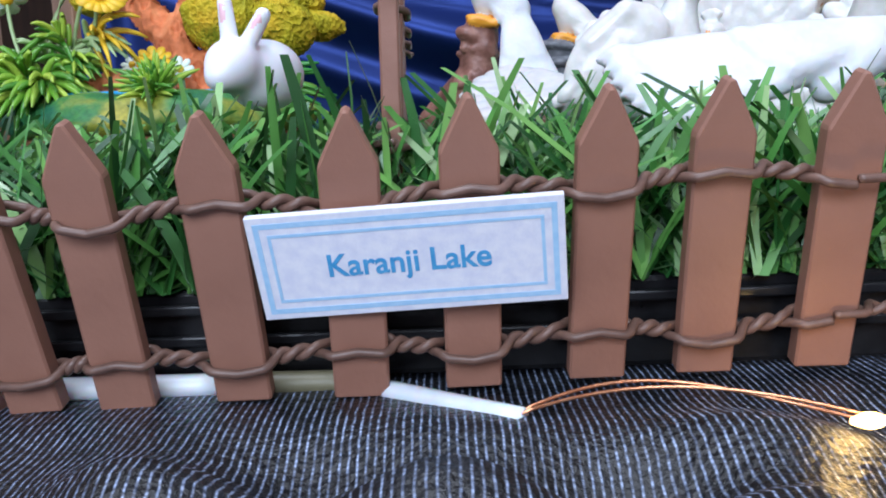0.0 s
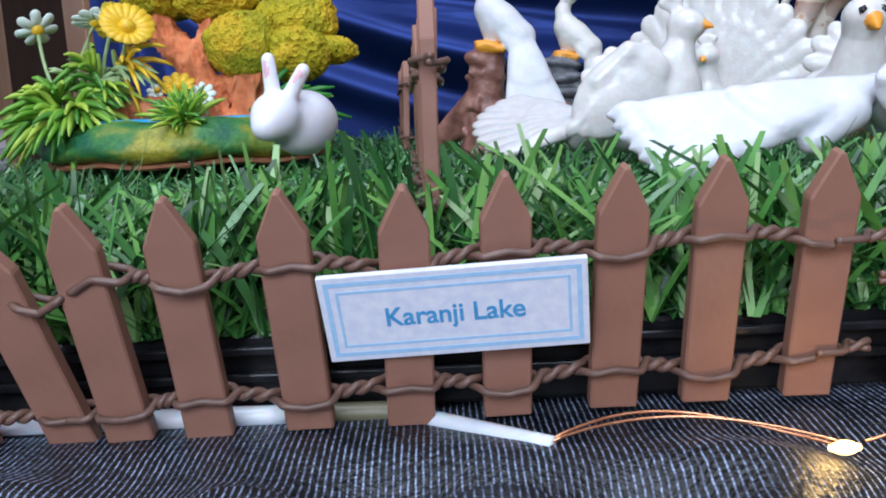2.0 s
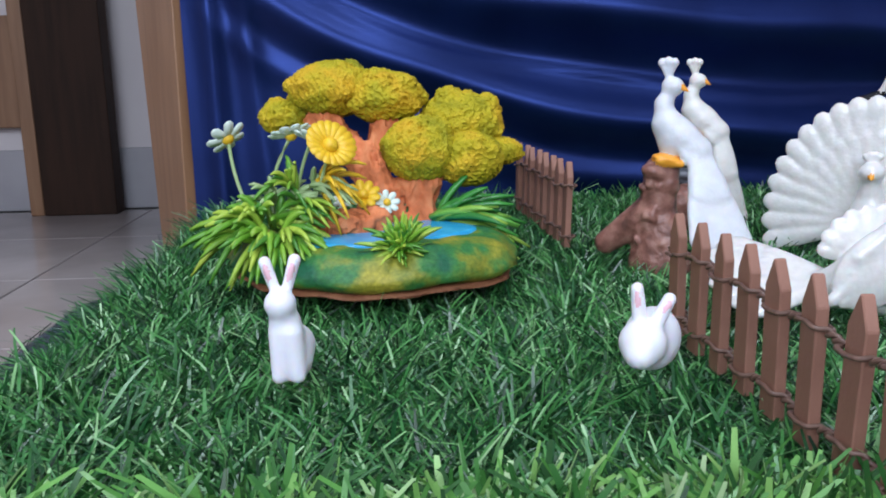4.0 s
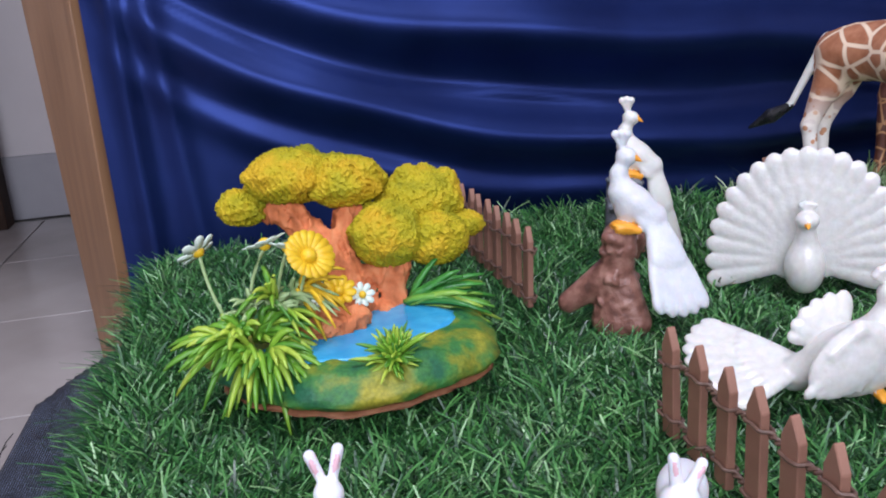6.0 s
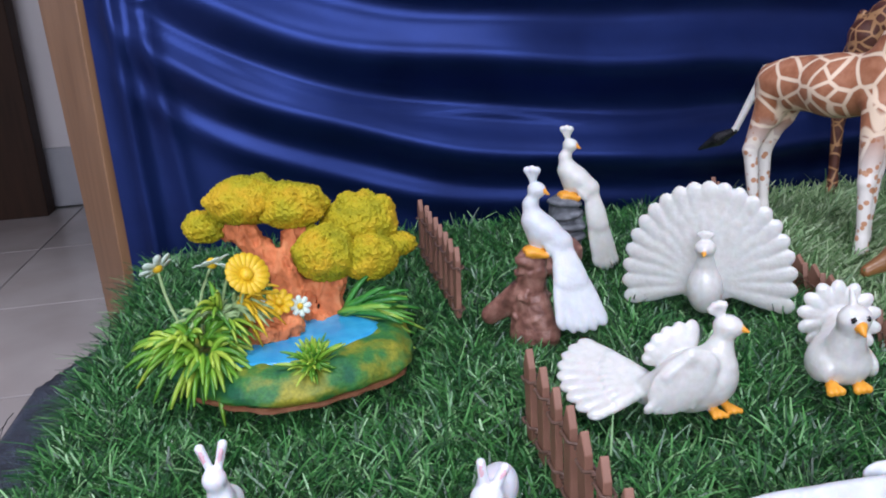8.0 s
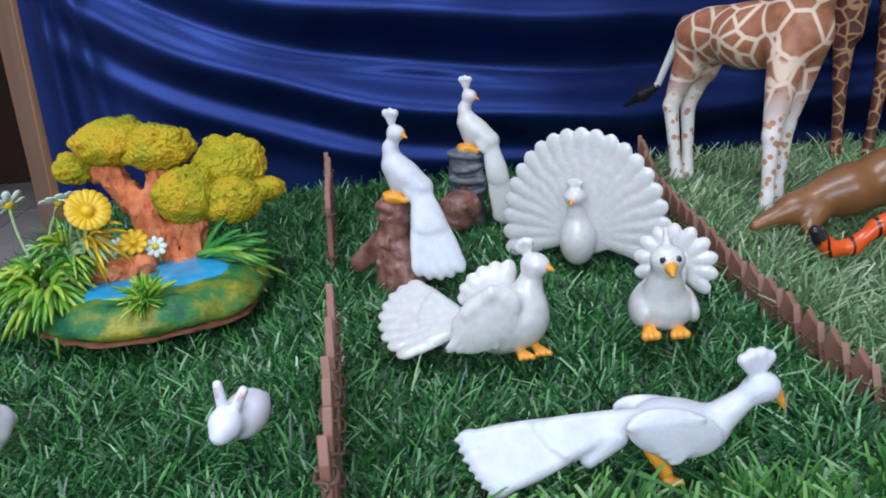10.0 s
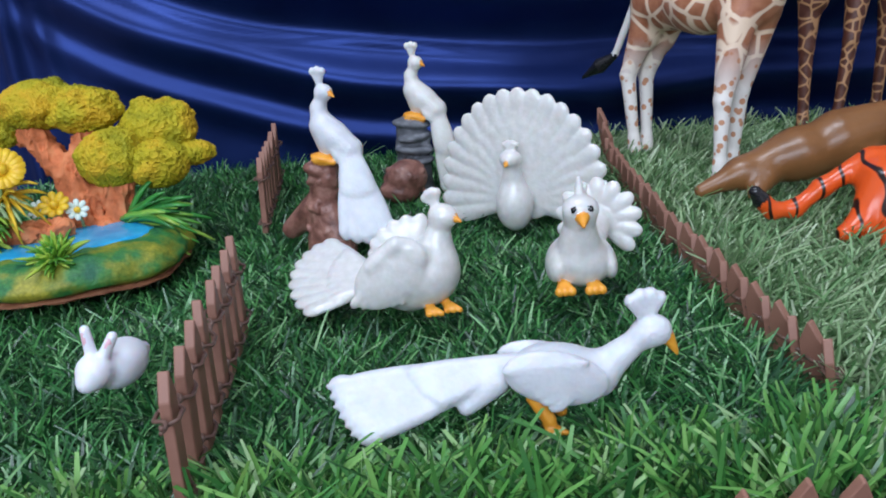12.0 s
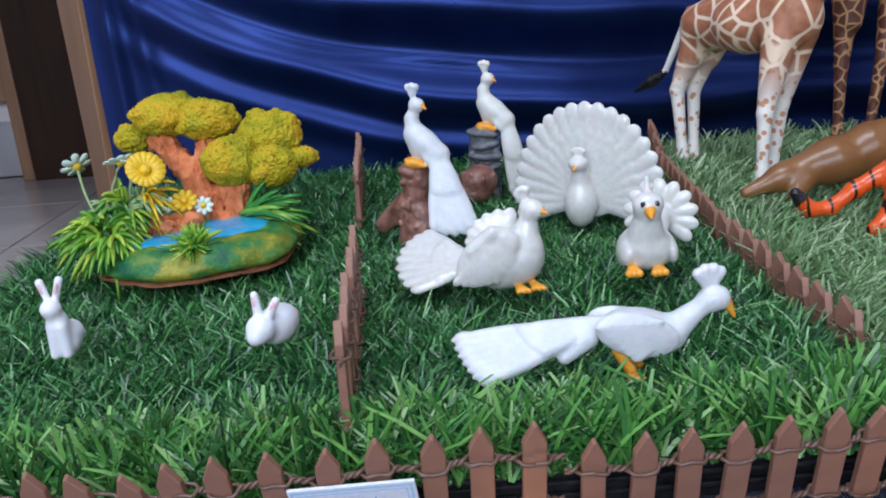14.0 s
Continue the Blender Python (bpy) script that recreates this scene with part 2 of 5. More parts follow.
# ---- building helpers; all lengths below are in centimetres ----
CM = 0.01


def mesh_object(name, verts, faces, mats, parent=None, at=(0, 0, 0), label="", smooth=False, slots=None):
    me = bpy.data.meshes.new(name)
    me.from_pydata((np.asarray(verts, float) * CM).tolist(), [], [tuple(int(i) for i in f) for f in faces])
    for m in mats if isinstance(mats, (list, tuple)) else [mats]:
        me.materials.append(m)
    if smooth:
        me.polygons.foreach_set("use_smooth", [True] * len(me.polygons))
    if slots is not None:
        me.polygons.foreach_set("material_index", [int(s) for s in slots])
    me.update()
    ob = new(name, me)
    ob.location = [v * CM for v in at]
    if parent:
        ob.parent = parent
    if label:
        ob["label"] = label
    return ob


def part(name, bm, material, parent, label="", at=(0, 0, 0), smooth=False):
    """One mesh object from a bmesh in centimetres, under a thing or part."""
    bm.normal_update()
    bm.verts.index_update()
    ob = mesh_object(name, [v.co[:] for v in bm.verts], [[v.index for v in f.verts] for f in bm.faces], material, parent, at, label, smooth)
    bm.free()
    return ob


def thing(name, at, label, category, group="", kind=""):
    ob = new(name)
    ob.empty_display_size = 0.01
    ob.location = [v * CM for v in at]
    return tagged(ob, label, category, group, kind)


def box_bm(x0, x1, y0, y1, z0, z1, bevel=0.0):
    bm = bmesh.new()
    bmesh.ops.create_cube(bm, size=1, matrix=Matrix.LocRotScale(((x0 + x1) / 2, (y0 + y1) / 2, (z0 + z1) / 2), None, (x1 - x0, y1 - y0, z1 - z0)))
    if bevel:
        bmesh.ops.bevel(bm, geom=bm.edges[:], offset=bevel, segments=2, affect="EDGES", profile=0.5)
    return bm


def tube(path, radius, sides=8):
    """Vertices and faces of a round tube along a path; radius a number or one for each point."""
    p = np.asarray(path, float)
    r = np.broadcast_to(np.asarray(radius, float), (len(p),))
    t = np.gradient(p, axis=0)
    t /= np.linalg.norm(t, axis=1, keepdims=True) + 1e-9
    ref = np.where(np.abs(t[:, 2:3]) > 0.9, [[1.0, 0, 0]], [[0, 0, 1.0]])
    u = np.cross(t, ref)
    u /= np.linalg.norm(u, axis=1, keepdims=True) + 1e-9
    w = np.cross(u, t)
    a = np.linspace(0, 2 * np.pi, sides, endpoint=False)
    v = p[:, None] + r[:, None, None] * (np.cos(a)[None, :, None] * u[:, None] + np.sin(a)[None, :, None] * w[:, None])
    n = len(p)
    faces = [(i * sides + j, i * sides + (j + 1) % sides, (i + 1) * sides + (j + 1) % sides, (i + 1) * sides + j) for i in range(n - 1) for j in range(sides)]
    faces += [tuple(range(sides))[::-1], tuple(range((n - 1) * sides, n * sides))]
    return v.reshape(-1, 3), faces


def joined(pieces):
    vs, fs, off = [], [], 0
    for v, f in pieces:
        vs.append(np.asarray(v, float))
        fs += [tuple(i + off for i in g) for g in f]
        off += len(v)
    return np.concatenate(vs), fs


# Modelled figures: rounded masses blended into one skin.
def cap(a, b, r1, r2, slot=0, k=None):
    return ("cap", np.array(a, float), np.array(b, float), r1, r2, slot, k)


def ell(c, r, rot=(0, 0, 0), slot=0, k=None):
    m = rot if isinstance(rot, np.ndarray) else np.array(Euler([radians(v) for v in rot]).to_matrix())
    return ("ell", np.array(c, float), np.array(r, float), m, None, slot, k)


def plume(root, tip, width, thin, face, slot=0, k=0.08, lobe=0.9):
    """A flat feather from root to tip, with a rounded end; face: the way its flat side looks."""
    root, tip, face = (np.array(v, float) for v in (root, tip, face))
    d = tip - root
    length = np.linalg.norm(d)
    d /= length
    n = face - d * (face @ d)
    n /= np.linalg.norm(n)
    m = np.stack([n, np.cross(d, n), d], 1)
    return [ell((root + tip) / 2, (thin, width * 0.85, length * 0.55), m, slot, k), ell(root * 0.30 + tip * 0.70, (thin, width * 0.95, length * 0.34), m, slot, k), ell(tip - d * width * 0.75, (thin * 0.95, width * lobe, width * lobe * 1.35), m, slot, k * 0.7)]


def distance(prim, p):
    if prim[0] == "cap":
        _, a, b, r1, r2, *_ = prim
        ba = b - a
        t = np.clip(((p - a) @ ba) / (ba @ ba), 0, 1)
        return np.linalg.norm(p - a - t[..., None] * ba, axis=-1) - (r1 + t * (r2 - r1))
    _, c, r, m, *_ = prim
    q = (p - c) @ m
    k0, k1 = np.linalg.norm(q / r, axis=-1), np.linalg.norm(q / r**2, axis=-1)
    return k0 * (k0 - 1) / np.maximum(k1, 1e-6)


def reach(prim):
    if prim[0] == "cap":
        _, a, b, r1, r2, *_ = prim
        return np.minimum(a - r1, b - r2), np.maximum(a + r1, b + r2)
    _, c, r, m, *_ = prim
    e = np.sqrt(((m * r) ** 2).sum(1))
    return c - e, c + e


CORNERS = np.array([(i, j, k) for i in (0, 1) for j in (0, 1) for k in (0, 1)])


def skin(prims, h=0.12, k=0.5, rough=0.0, rough_size=0.7, seed=3):
    """Vertices, faces and slots of the blended surface of the masses."""
    lo = np.min([reach(p)[0] for p in prims], 0) - 3 * h - k
    hi = np.max([reach(p)[1] for p in prims], 0) + 3 * h + k
    n = np.ceil((hi - lo) / h).astype(int) + 1
    d = np.full(n, 2.0)
    axes = [lo[a] + h * np.arange(n[a]) for a in range(3)]
    for p in prims:
        kk = p[6] if p[6] is not None else k
        a, b = reach(p)
        i0 = np.maximum(((a - lo - kk - 2 * h) / h).astype(int), 0)
        i1 = np.minimum(((b - lo + kk + 2 * h) / h).astype(int) + 2, n)
        s = tuple(slice(x, y) for x, y in zip(i0, i1))
        g = np.stack(np.meshgrid(*[ax[sl] for ax, sl in zip(axes, s)], indexing="ij"), -1)
        e, old = distance(p, g), d[s]
        q = np.maximum(kk - np.abs(e - old), 0) / kk
        d[s] = np.minimum(e, old) - q * q * kk / 4
    if rough:
        rng = np.random.RandomState(seed)
        g = np.stack(np.meshgrid(*axes, indexing="ij"), -1)
        for f in (1.0, 1.9, 3.1):
            w = rng.normal(size=(4, 3))
            w *= 2 * np.pi * f / rough_size / np.linalg.norm(w, axis=1, keepdims=True) / 2
            ph = rng.uniform(0, 6.28, 4)
            d += rough / f * np.abs(sum(np.sin(g @ w[i] + ph[i]) for i in range(4)) / 2) - rough / f * 0.4
    inside = d < 0
    count = sum(inside[c[0]:n[0] - 1 + c[0], c[1]:n[1] - 1 + c[1], c[2]:n[2] - 1 + c[2]].astype(int) for c in CORNERS)
    active = (count > 0) & (count < 8)
    idx = np.argwhere(active)
    ids = np.full(active.shape, -1)
    ids[active] = np.arange(len(idx))
    acc, cnt = np.zeros((len(idx), 3)), np.zeros(len(idx))
    for i, ca in enumerate(CORNERS):
        for cb in CORNERS[i + 1:]:
            if np.abs(ca - cb).sum() != 1:
                continue
            va, vb = d[tuple((idx + ca).T)], d[tuple((idx + cb).T)]
            m = (va < 0) != (vb < 0)
            t = np.where(m, va / np.where(m, va - vb, 1), 0)
            acc += np.where(m[:, None], ca + t[:, None] * (cb - ca), 0)
            cnt += m
    verts = lo + h * (idx + acc / cnt[:, None])
    faces = []
    for ax in range(3):
        u, v = [(1, 2), (2, 0), (0, 1)][ax]
        first = [slice(1, -1)] * 3
        second = [slice(1, -1)] * 3
        first[ax], second[ax] = slice(0, -1), slice(1, None)
        m = inside[tuple(first)] != inside[tuple(second)]
        e = np.argwhere(m)
        off = np.ones(3, int)
        off[ax] = 0
        e = e + off
        quad = []
        for du, dv in ((-1, -1), (0, -1), (0, 0), (-1, 0)):
            c = e.copy()
            c[:, u] += du
            c[:, v] += dv
            quad.append(ids[tuple(c.T)])
        quad = np.stack(quad, 1)
        keep = inside[tuple(e.T)]
        faces.append(np.where(keep[:, None], quad, quad[:, ::-1]))
    faces = np.concatenate(faces)
    near = np.argmin([distance(p, verts) for p in prims], 0)
    slot = np.array([p[5] for p in prims])[near]
    return verts, faces, slot[faces[:, 0]]


def figure(name, prims, mats, base, label, category, h=0.12, k=0.5, group="", **kw):
    v, f, s = skin(prims, h, k, **kw)
    ob = mesh_object(name, v - np.array(base), f, mats, None, base, "", True, s)
    return tagged(ob, label, category, group)


# ---- the room ----
GRASS_Z = 1.5      # top of the turf backing
FLOOR_Z = -10.0


def slab(name, x0, x1, y0, y1, z0, z1, material, label, category, bevel=0.0):
    ob = part(name, box_bm(x0, x1, y0, y1, z0, z1, bevel), material, None)
    return tagged(ob, label, category, kind="structure")


floor = slab("floor", -180, 200, -180, 165, FLOOR_Z - 6, FLOOR_Z - 0.3, GROUT, "grey grout bed under glossy floor tiles", "floor")
slab("wall_north", -180, 200, 160, 170, FLOOR_Z, 250, WALL, "plain lilac-white painted wall behind the display", "wall")
slab("wall_south", -180, 200, -190, -180, FLOOR_Z, 250, WALL, "plain lilac-white painted wall", "wall")
slab("wall_west", -190, -180, -180, 160, FLOOR_Z, 250, WALL, "plain lilac-white painted wall", "wall")
slab("wall_east", 200, 210, -180, 160, FLOOR_Z, 250, WALL, "plain lilac-white painted wall", "wall")
slab("ceiling", -180, 200, -180, 160, 250, 258, WALL, "plain white ceiling", "ceiling")
slab("baseboard", -180, 200, 158.6, 159.8, FLOOR_Z, FLOOR_Z + 12, SKIRT, "grey tiled skirting along the wall foot", "baseboard", 0.2)

# Low platform under a black cloth.
slab("platform", -28, 72, -22, 69, FLOOR_Z, -1.6, WOODDARK, "low dark board platform under the black cloth", "platform")
slab("platform", -35.8, -28.2, -22, 45, FLOOR_Z, -1.6, WOODDARK, "end of the low dark platform under the black cloth", "platform")


def cloth_sheet():
    xs, ys = np.linspace(-38.4, 74, 241), np.linspace(-24, 58, 171)
    gx, gy = np.meshgrid(xs, ys, indexing="ij")
    z = -0.55 + 0.012 * gx.clip(-20, 20)
    near = np.exp(-((gy + 3.4) / 2.3) ** 2)
    z += 0.42 * near * np.sin(gx * 1.25 + 0.9 * np.sin(gy * 0.6)) + 0.42 * near * np.sin(gy * 1.7 + 0.45 * gx + 1.2)
    z -= 0.25 * np.exp(-((gy + 2.4) / 0.9) ** 2)
    edge_l, edge_f = np.maximum(-36.4 - gx, 0), np.maximum(-22.4 - gy, 0)
    x2 = np.where(edge_l > 0, -36.4 - 0.25 * edge_l + 0.5 * np.sin(gy * 0.8) * (edge_l > 0.4), gx)
    z = np.where(edge_l > 0, z - 5.6 * edge_l, z)
    y2 = np.where(edge_f > 0, -22.4 - 0.2 * edge_f, gy)
    z = np.where(edge_f > 0, z - 5.0 * edge_f, z)
    corner = np.maximum(gy - 46.5 - 2.2 * (gx + 36.4).clip(0), 0) * (gx < -28.5)
    z = np.where(corner > 0, z - 4.5 * corner, z)
    z = np.maximum(z, FLOOR_Z + 0.15)
    v = np.stack([x2, y2, z], -1).reshape(-1, 3)
    n = len(ys)
    f = [(i * n + j, (i + 1) * n + j, (i + 1) * n + j + 1, i * n + j + 1) for i in range(len(xs) - 1) for j in range(n - 1)]
    ob = mesh_object("black_cloth", v, f, CLOTH, smooth=True)
    tagged(ob, "black ribbed cloth with soft folds spread over the platform", "cloth")
    rng = np.random.RandomState(2)
    for i in range(5):
        t = np.linspace(0, 1, 9)
        y0 = 34 + 2.4 * i
        v, f = tube(np.stack([-36.7 - 3.0 * t * rng.uniform(0.6, 1.3), y0 - 2.5 * t + 0.8 * np.sin(4 * t + i), -1.0 - 7.0 * t ** 1.6], -1), 0.035, 5)
        mesh_object("loose_thread", v, f, BLACK, ob, label="frayed black thread")


cloth_sheet()


def curtain():
    """Hanging satin with swags that fan from its upper left corner."""
    xs, zs = np.linspace(-32.4, 92, 250), np.linspace(-6, 78, 211)
    gx, gz = np.meshgrid(xs, zs, indexing="ij")
    u = gx + 32.1
    drop = 18.5 * (1 - np.exp(-u / 20.0)) + 0.02 * u
    s = gz + drop
    y = 70.9 + 0 * gx
    fade = 1 - np.exp(-u / 6.0)
    for centre, depth, width in ((28.4, 2.7, 2.7), (37.7, 3.0, 3.3), (48.0, 3.0, 3.8), (60.0, 2.6, 4.0), (22.6, 0.8, 1.7)):
        wob = centre + 0.7 * np.sin(gx * 0.07 + centre) + 0.25 * np.sin(gx * 0.23 + centre)
        y -= 1.08 * fade * depth * (1 + 0.22 * np.sin(gx * 0.05 + 2 * centre)) * np.exp(-((s - wob) / width) ** 2)
    y -= 0.35 * np.exp(-((s - 31.6 - 0.4 * np.sin(gx * 0.2)) / 0.55) ** 2) * fade
    y -= 0.9 * np.exp(-((u - 2.2 - 0.02 * (30 - gz)) / 0.9) ** 2) + 0.6 * np.exp(-((u - 5.0 - 0.09 * (30 - gz)) / 1.1) ** 2) * (gz < 30)
    y += 0.22 * np.sin(gx * 0.16 + gz * 0.11) + 0.10 * np.sin(gx * 0.31 - gz * 0.23)
    v = np.stack([gx, y, gz], -1)
    back = v + [0, 0.12, 0]
    n, m = len(xs), len(zs)
    idx = np.arange(n * m).reshape(n, m)
    q = np.stack([idx[:-1, :-1], idx[1:, :-1], idx[1:, 1:], idx[:-1, 1:]], -1).reshape(-1, 4)
    ob = mesh_object("satin_curtain", np.concatenate([v.reshape(-1, 3), back.reshape(-1, 3)]), np.concatenate([q, q[:, ::-1] + n * m]), SATIN, smooth=True)
    tagged(ob, "dark blue satin cloth hanging in soft diagonal swags", "curtain")


curtain()


def tapered_post(x_top0, x_top1, x_bot0, x_bot1, y0, y1, z_top):
    bm = box_bm(0, 1, y0, y1, FLOOR_Z, z_top, 0.0)
    for v in bm.verts:
        t = (v.co.z - FLOOR_Z) / (z_top - FLOOR_Z)
        a, b = x_bot0 + t * (x_top0 - x_bot0), x_bot1 + t * (x_top1 - x_bot1)
        v.co.x = a if v.co.x < 0.5 else b
    bmesh.ops.bevel(bm, geom=bm.edges[:], offset=0.25, segments=2, affect="EDGES", profile=0.5)
    return bm


table = thing("wooden_table", (-34, 75, FLOOR_Z), "brown wooden table with tapered legs standing behind the curtain", "table")


def table_part(name, bm, material, label):
    bmesh.ops.translate(bm, verts=bm.verts[:], vec=(34, -75, -FLOOR_Z))
    return part(name, bm, material, table, label)


def oblique_board():
    """A tapered board that runs back from the curtain's edge."""
    bm = bmesh.new()
    rows = []
    for z, (ax, ay), (bx, by) in ((FLOOR_Z, (-32.3, 72.6), (-36.4, 79.2)), (70, (-31.7, 72.2), (-40.4, 86.0))):
        d = Vector((bx - ax, by - ay, 0)).normalized()
        n = Vector((-d.y, d.x, 0)) * -1.6
        rows.append([bm.verts.new((x, y, z)) for x, y in ((ax, ay), (bx, by), (bx - n.x, by - n.y), (ax - n.x, ay - n.y))])
    lo, hi = rows
    bm.faces.new(lo[::-1])
    bm.faces.new(hi)
    for i in range(4):
        bm.faces.new((lo[i], lo[(i + 1) % 4], hi[(i + 1) % 4], hi[i]))
    bmesh.ops.recalc_face_normals(bm, faces=bm.faces[:])
    bmesh.ops.bevel(bm, geom=bm.edges[:], offset=0.15, segments=2, affect="EDGES", profile=0.5)
    return bm


table_part("leg", oblique_board(), WOODLIGHT, "light brown tapered side board")
table_part("leg", tapered_post(-79.4, -65.5, -78.8, -65.2, 151, 156, 75), WOODDARK, "dark brown wide upright leg")
table_part("leg_edge", tapered_post(-82.2, -79.6, -81.6, -79.0, 151.5, 155, 75), WOODLIGHT, "lighter front edge of the wide leg")
table_part("rail", box_bm(-122, -80, 156.1, 158.4, 6.5, 27.5, 0.3), WOODLIGHT, "brown cross rail")
table_part("top", box_bm(-124, 60, 74, 158.4, 70.2, 74, 0.4), WOODDARK, "dark brown table top")


# ---- turf ----
slab("turf_tray", -28.6, 26.4, 2.4, 68.5, -0.5, GRASS_Z, TRAY, "black plastic backing tray of the dark green turf", "tray", 0.15)
slab("turf_tray", 29.4, 72, 2.0, 68.5, -0.5, GRASS_Z, TRAY, "black plastic backing tray of the pale green turf", "tray", 0.15)
for name, z in (("tray_rib", 0.35), ("tray_rib", 1.0)):
    slab(name, -28.6, 26.4, 2.05, 2.38, z, z + 0.22, TRAY, "moulded rib along the tray's front edge", "rib", 0.05)

PRESSED = [(4.0, 36.0, 3.2), (9.8, 49.5, 3.2), (17.5, 36.0, 4.2), (9.8, 20.3, 3.4), (5.2, 22.6, 2.6), (18.9, 19.6, 2.2), (15.6, 7.3, 2.4), (11.5, 7.8, 2.2),
           (8.2, 7.6, 2.2), (-16.6, 15.0, 1.5), (-4.0, 12.0, 1.8), (-13.6, 34.6, 9.6), (7.0, 33.6, 2.2)]


def turf(name, x0, x1, y0, y1, spacing, per, length, lean, drift, material, label, seed, width=0.22, tall_front=0.0):
    rng = np.random.RandomState(seed)
    gx, gy = np.meshgrid(np.arange(x0, x1, spacing), np.arange(y0, y1, spacing), indexing="ij")
    root = np.stack([gx.ravel(), gy.ravel()], -1)
    root = root + rng.uniform(-0.4, 0.4, root.shape) * spacing
    root = np.repeat(root, per, 0)
    n = len(root)
    root = root + rng.normal(0, 0.10, root.shape)
    az = rng.uniform(0, 2 * np.pi, n)
    le = np.radians(np.abs(rng.normal(lean, 17, n)).clip(2, 78))
    ln = rng.uniform(*length, n) * (1 + tall_front * np.exp(-(root[:, 1] - y0) / 3.0))
    for px, py, pr in PRESSED:
        near = np.hypot(root[:, 0] - px, root[:, 1] - py) / pr
        ln *= np.where(near < 1, 0.8, np.where(near < 1.35, 0.8 + 0.2 * (near - 1) / 0.35, 1))
    patch = 0.9 + 0.14 * np.sin(root[:, 0] * 0.9 + 1.3 * np.sin(root[:, 1] * 0.5)) * np.sin(root[:, 1] * 0.8 + 0.7)
    ln *= patch
    az = np.where((root[:, 1] < y0 + 2.6) & (np.sin(az) < -0.15), -az, az)
    way = np.stack([np.cos(az), np.sin(az)], -1) * np.sin(le)[:, None] + np.array(drift)
    up = np.cos(le)
    bend = rng.uniform(0.1, 1.2, n)
    curl = rng.normal(0, 0.48, n).clip(-0.9, 0.9)
    side = np.stack([-np.sin(az), np.cos(az), 0 * az], -1)
    turn = rng.uniform(-0.9, 0.9, n)
    side = side * np.cos(turn)[:, None] + np.stack([np.cos(az), np.sin(az), 0 * az], -1) * np.sin(turn)[:, None]
    w = rng.uniform(0.65, 1.25, n) * width
    verts = np.empty((n, 10, 3))
    for s, (t, taper) in enumerate(((0, 0.8), (0.3, 1.0), (0.55, 1.0), (0.8, 0.9), (1.0, 0.6))):
        out = ln * (t * 0.75 + bend * 0.42 * t * t)
        rise = ln * (t - 0.42 * bend * t * t * np.sin(le)) * up
        c = np.stack([root[:, 0] + way[:, 0] * out, root[:, 1] + way[:, 1] * out, GRASS_Z - 0.05 + rise], -1)
        c[:, 0] += -np.sin(az) * curl * ln * t * t
        c[:, 1] += np.cos(az) * curl * ln * t * t * np.where(root[:, 1] < y0 + 2.6, 0.2, 1.0)
        c[:, 1] = np.maximum(c[:, 1], 1.55)
        verts[:, 2 * s] = c - side * (w * taper / 2)[:, None]
        verts[:, 2 * s + 1] = c + side * (w * taper / 2)[:, None]
    base = (np.arange(n) * 10)[:, None, None]
    quads = np.array([[0, 1, 3, 2], [2, 3, 5, 4], [4, 5, 7, 6], [6, 7, 9, 8]])[None] + base
    me = bpy.data.meshes.new(name)
    v, q = verts.reshape(-1, 3) * CM, quads.reshape(-1, 4)
    me.vertices.add(len(v))
    me.vertices.foreach_set("co", v.ravel())
    me.loops.add(q.size)
    me.loops.foreach_set("vertex_index", q.ravel().astype(np.int32))
    me.polygons.add(len(q))
    me.polygons.foreach_set("loop_start", np.arange(0, q.size, 4, dtype=np.int32))
    me.polygons.foreach_set("use_smooth", np.ones(len(q), bool))
    me.materials.append(material)
    me.update(calc_edges=True)
    return tagged(new(name, me), label, "grass", kind="stuff")


turf("artificial_grass", -28.8, 26.5, 2.5, 68.4, 0.62, 14, (2.1, 3.9), 52, (0, 0), GRASS, "dense dark green artificial turf of flat plastic blades", 5, 0.145, 0.10)
turf("grass_thatch", -28.8, 26.5, 2.6, 68.2, 0.72, 7, (2.4, 4.0), 62, (0, 0), GRASS, "short curled dark green fibres between the turf blades", 8, 0.12)
turf("front_grass", -28.8, 27.0, 2.4, 5.4, 0.56, 13, (2.5, 4.3), 38, (0, -0.06), GRASS_LIT, "blunt artificial turf blades along the fence, tinted yellower for front light", 15, 0.24, 0.25)
turf("pale_artificial_grass", 28.8, 70, 2.3, 68.4, 0.78, 10, (2.8, 4.7), 36, (0.26, -0.34), PALE, "pale green artificial turf with long combed blades", 6, 0.17, 0.1)


# ---- picket fences ----
PICKET_L, PICKET_W, PICKET_T = 5.75, 1.08, 0.42


def picket_mesh():
    w, t, s, l = PICKET_W / 2, PICKET_T / 2, 4.75, PICKET_L
    out = [(-w, 0), (w, 0), (w, s), (0.06, l), (-0.06, l), (-w, s)]
    bm = bmesh.new()
    front = [bm.verts.new((x, -t, z)) for x, z in out]
    back = [bm.verts.new((x, t, z)) for x, z in out]
    bm.faces.new(front)
    bm.faces.new(back[::-1])
    for i in range(6):
        j = (i + 1) % 6
        bm.faces.new((front[j], front[i], back[i], back[j]))
    bmesh.ops.recalc_face_normals(bm, faces=bm.faces[:])
    bmesh.ops.bevel(bm, geom=bm.edges[:], offset=0.045, segments=1, affect="EDGES")
    bmesh.ops.scale(bm, vec=(CM, CM, CM), verts=bm.verts[:])
    me = bpy.data.meshes.new("picket")
    bm.to_mesh(me)
    bm.free()
    me.materials.append(PICKET)
    return me


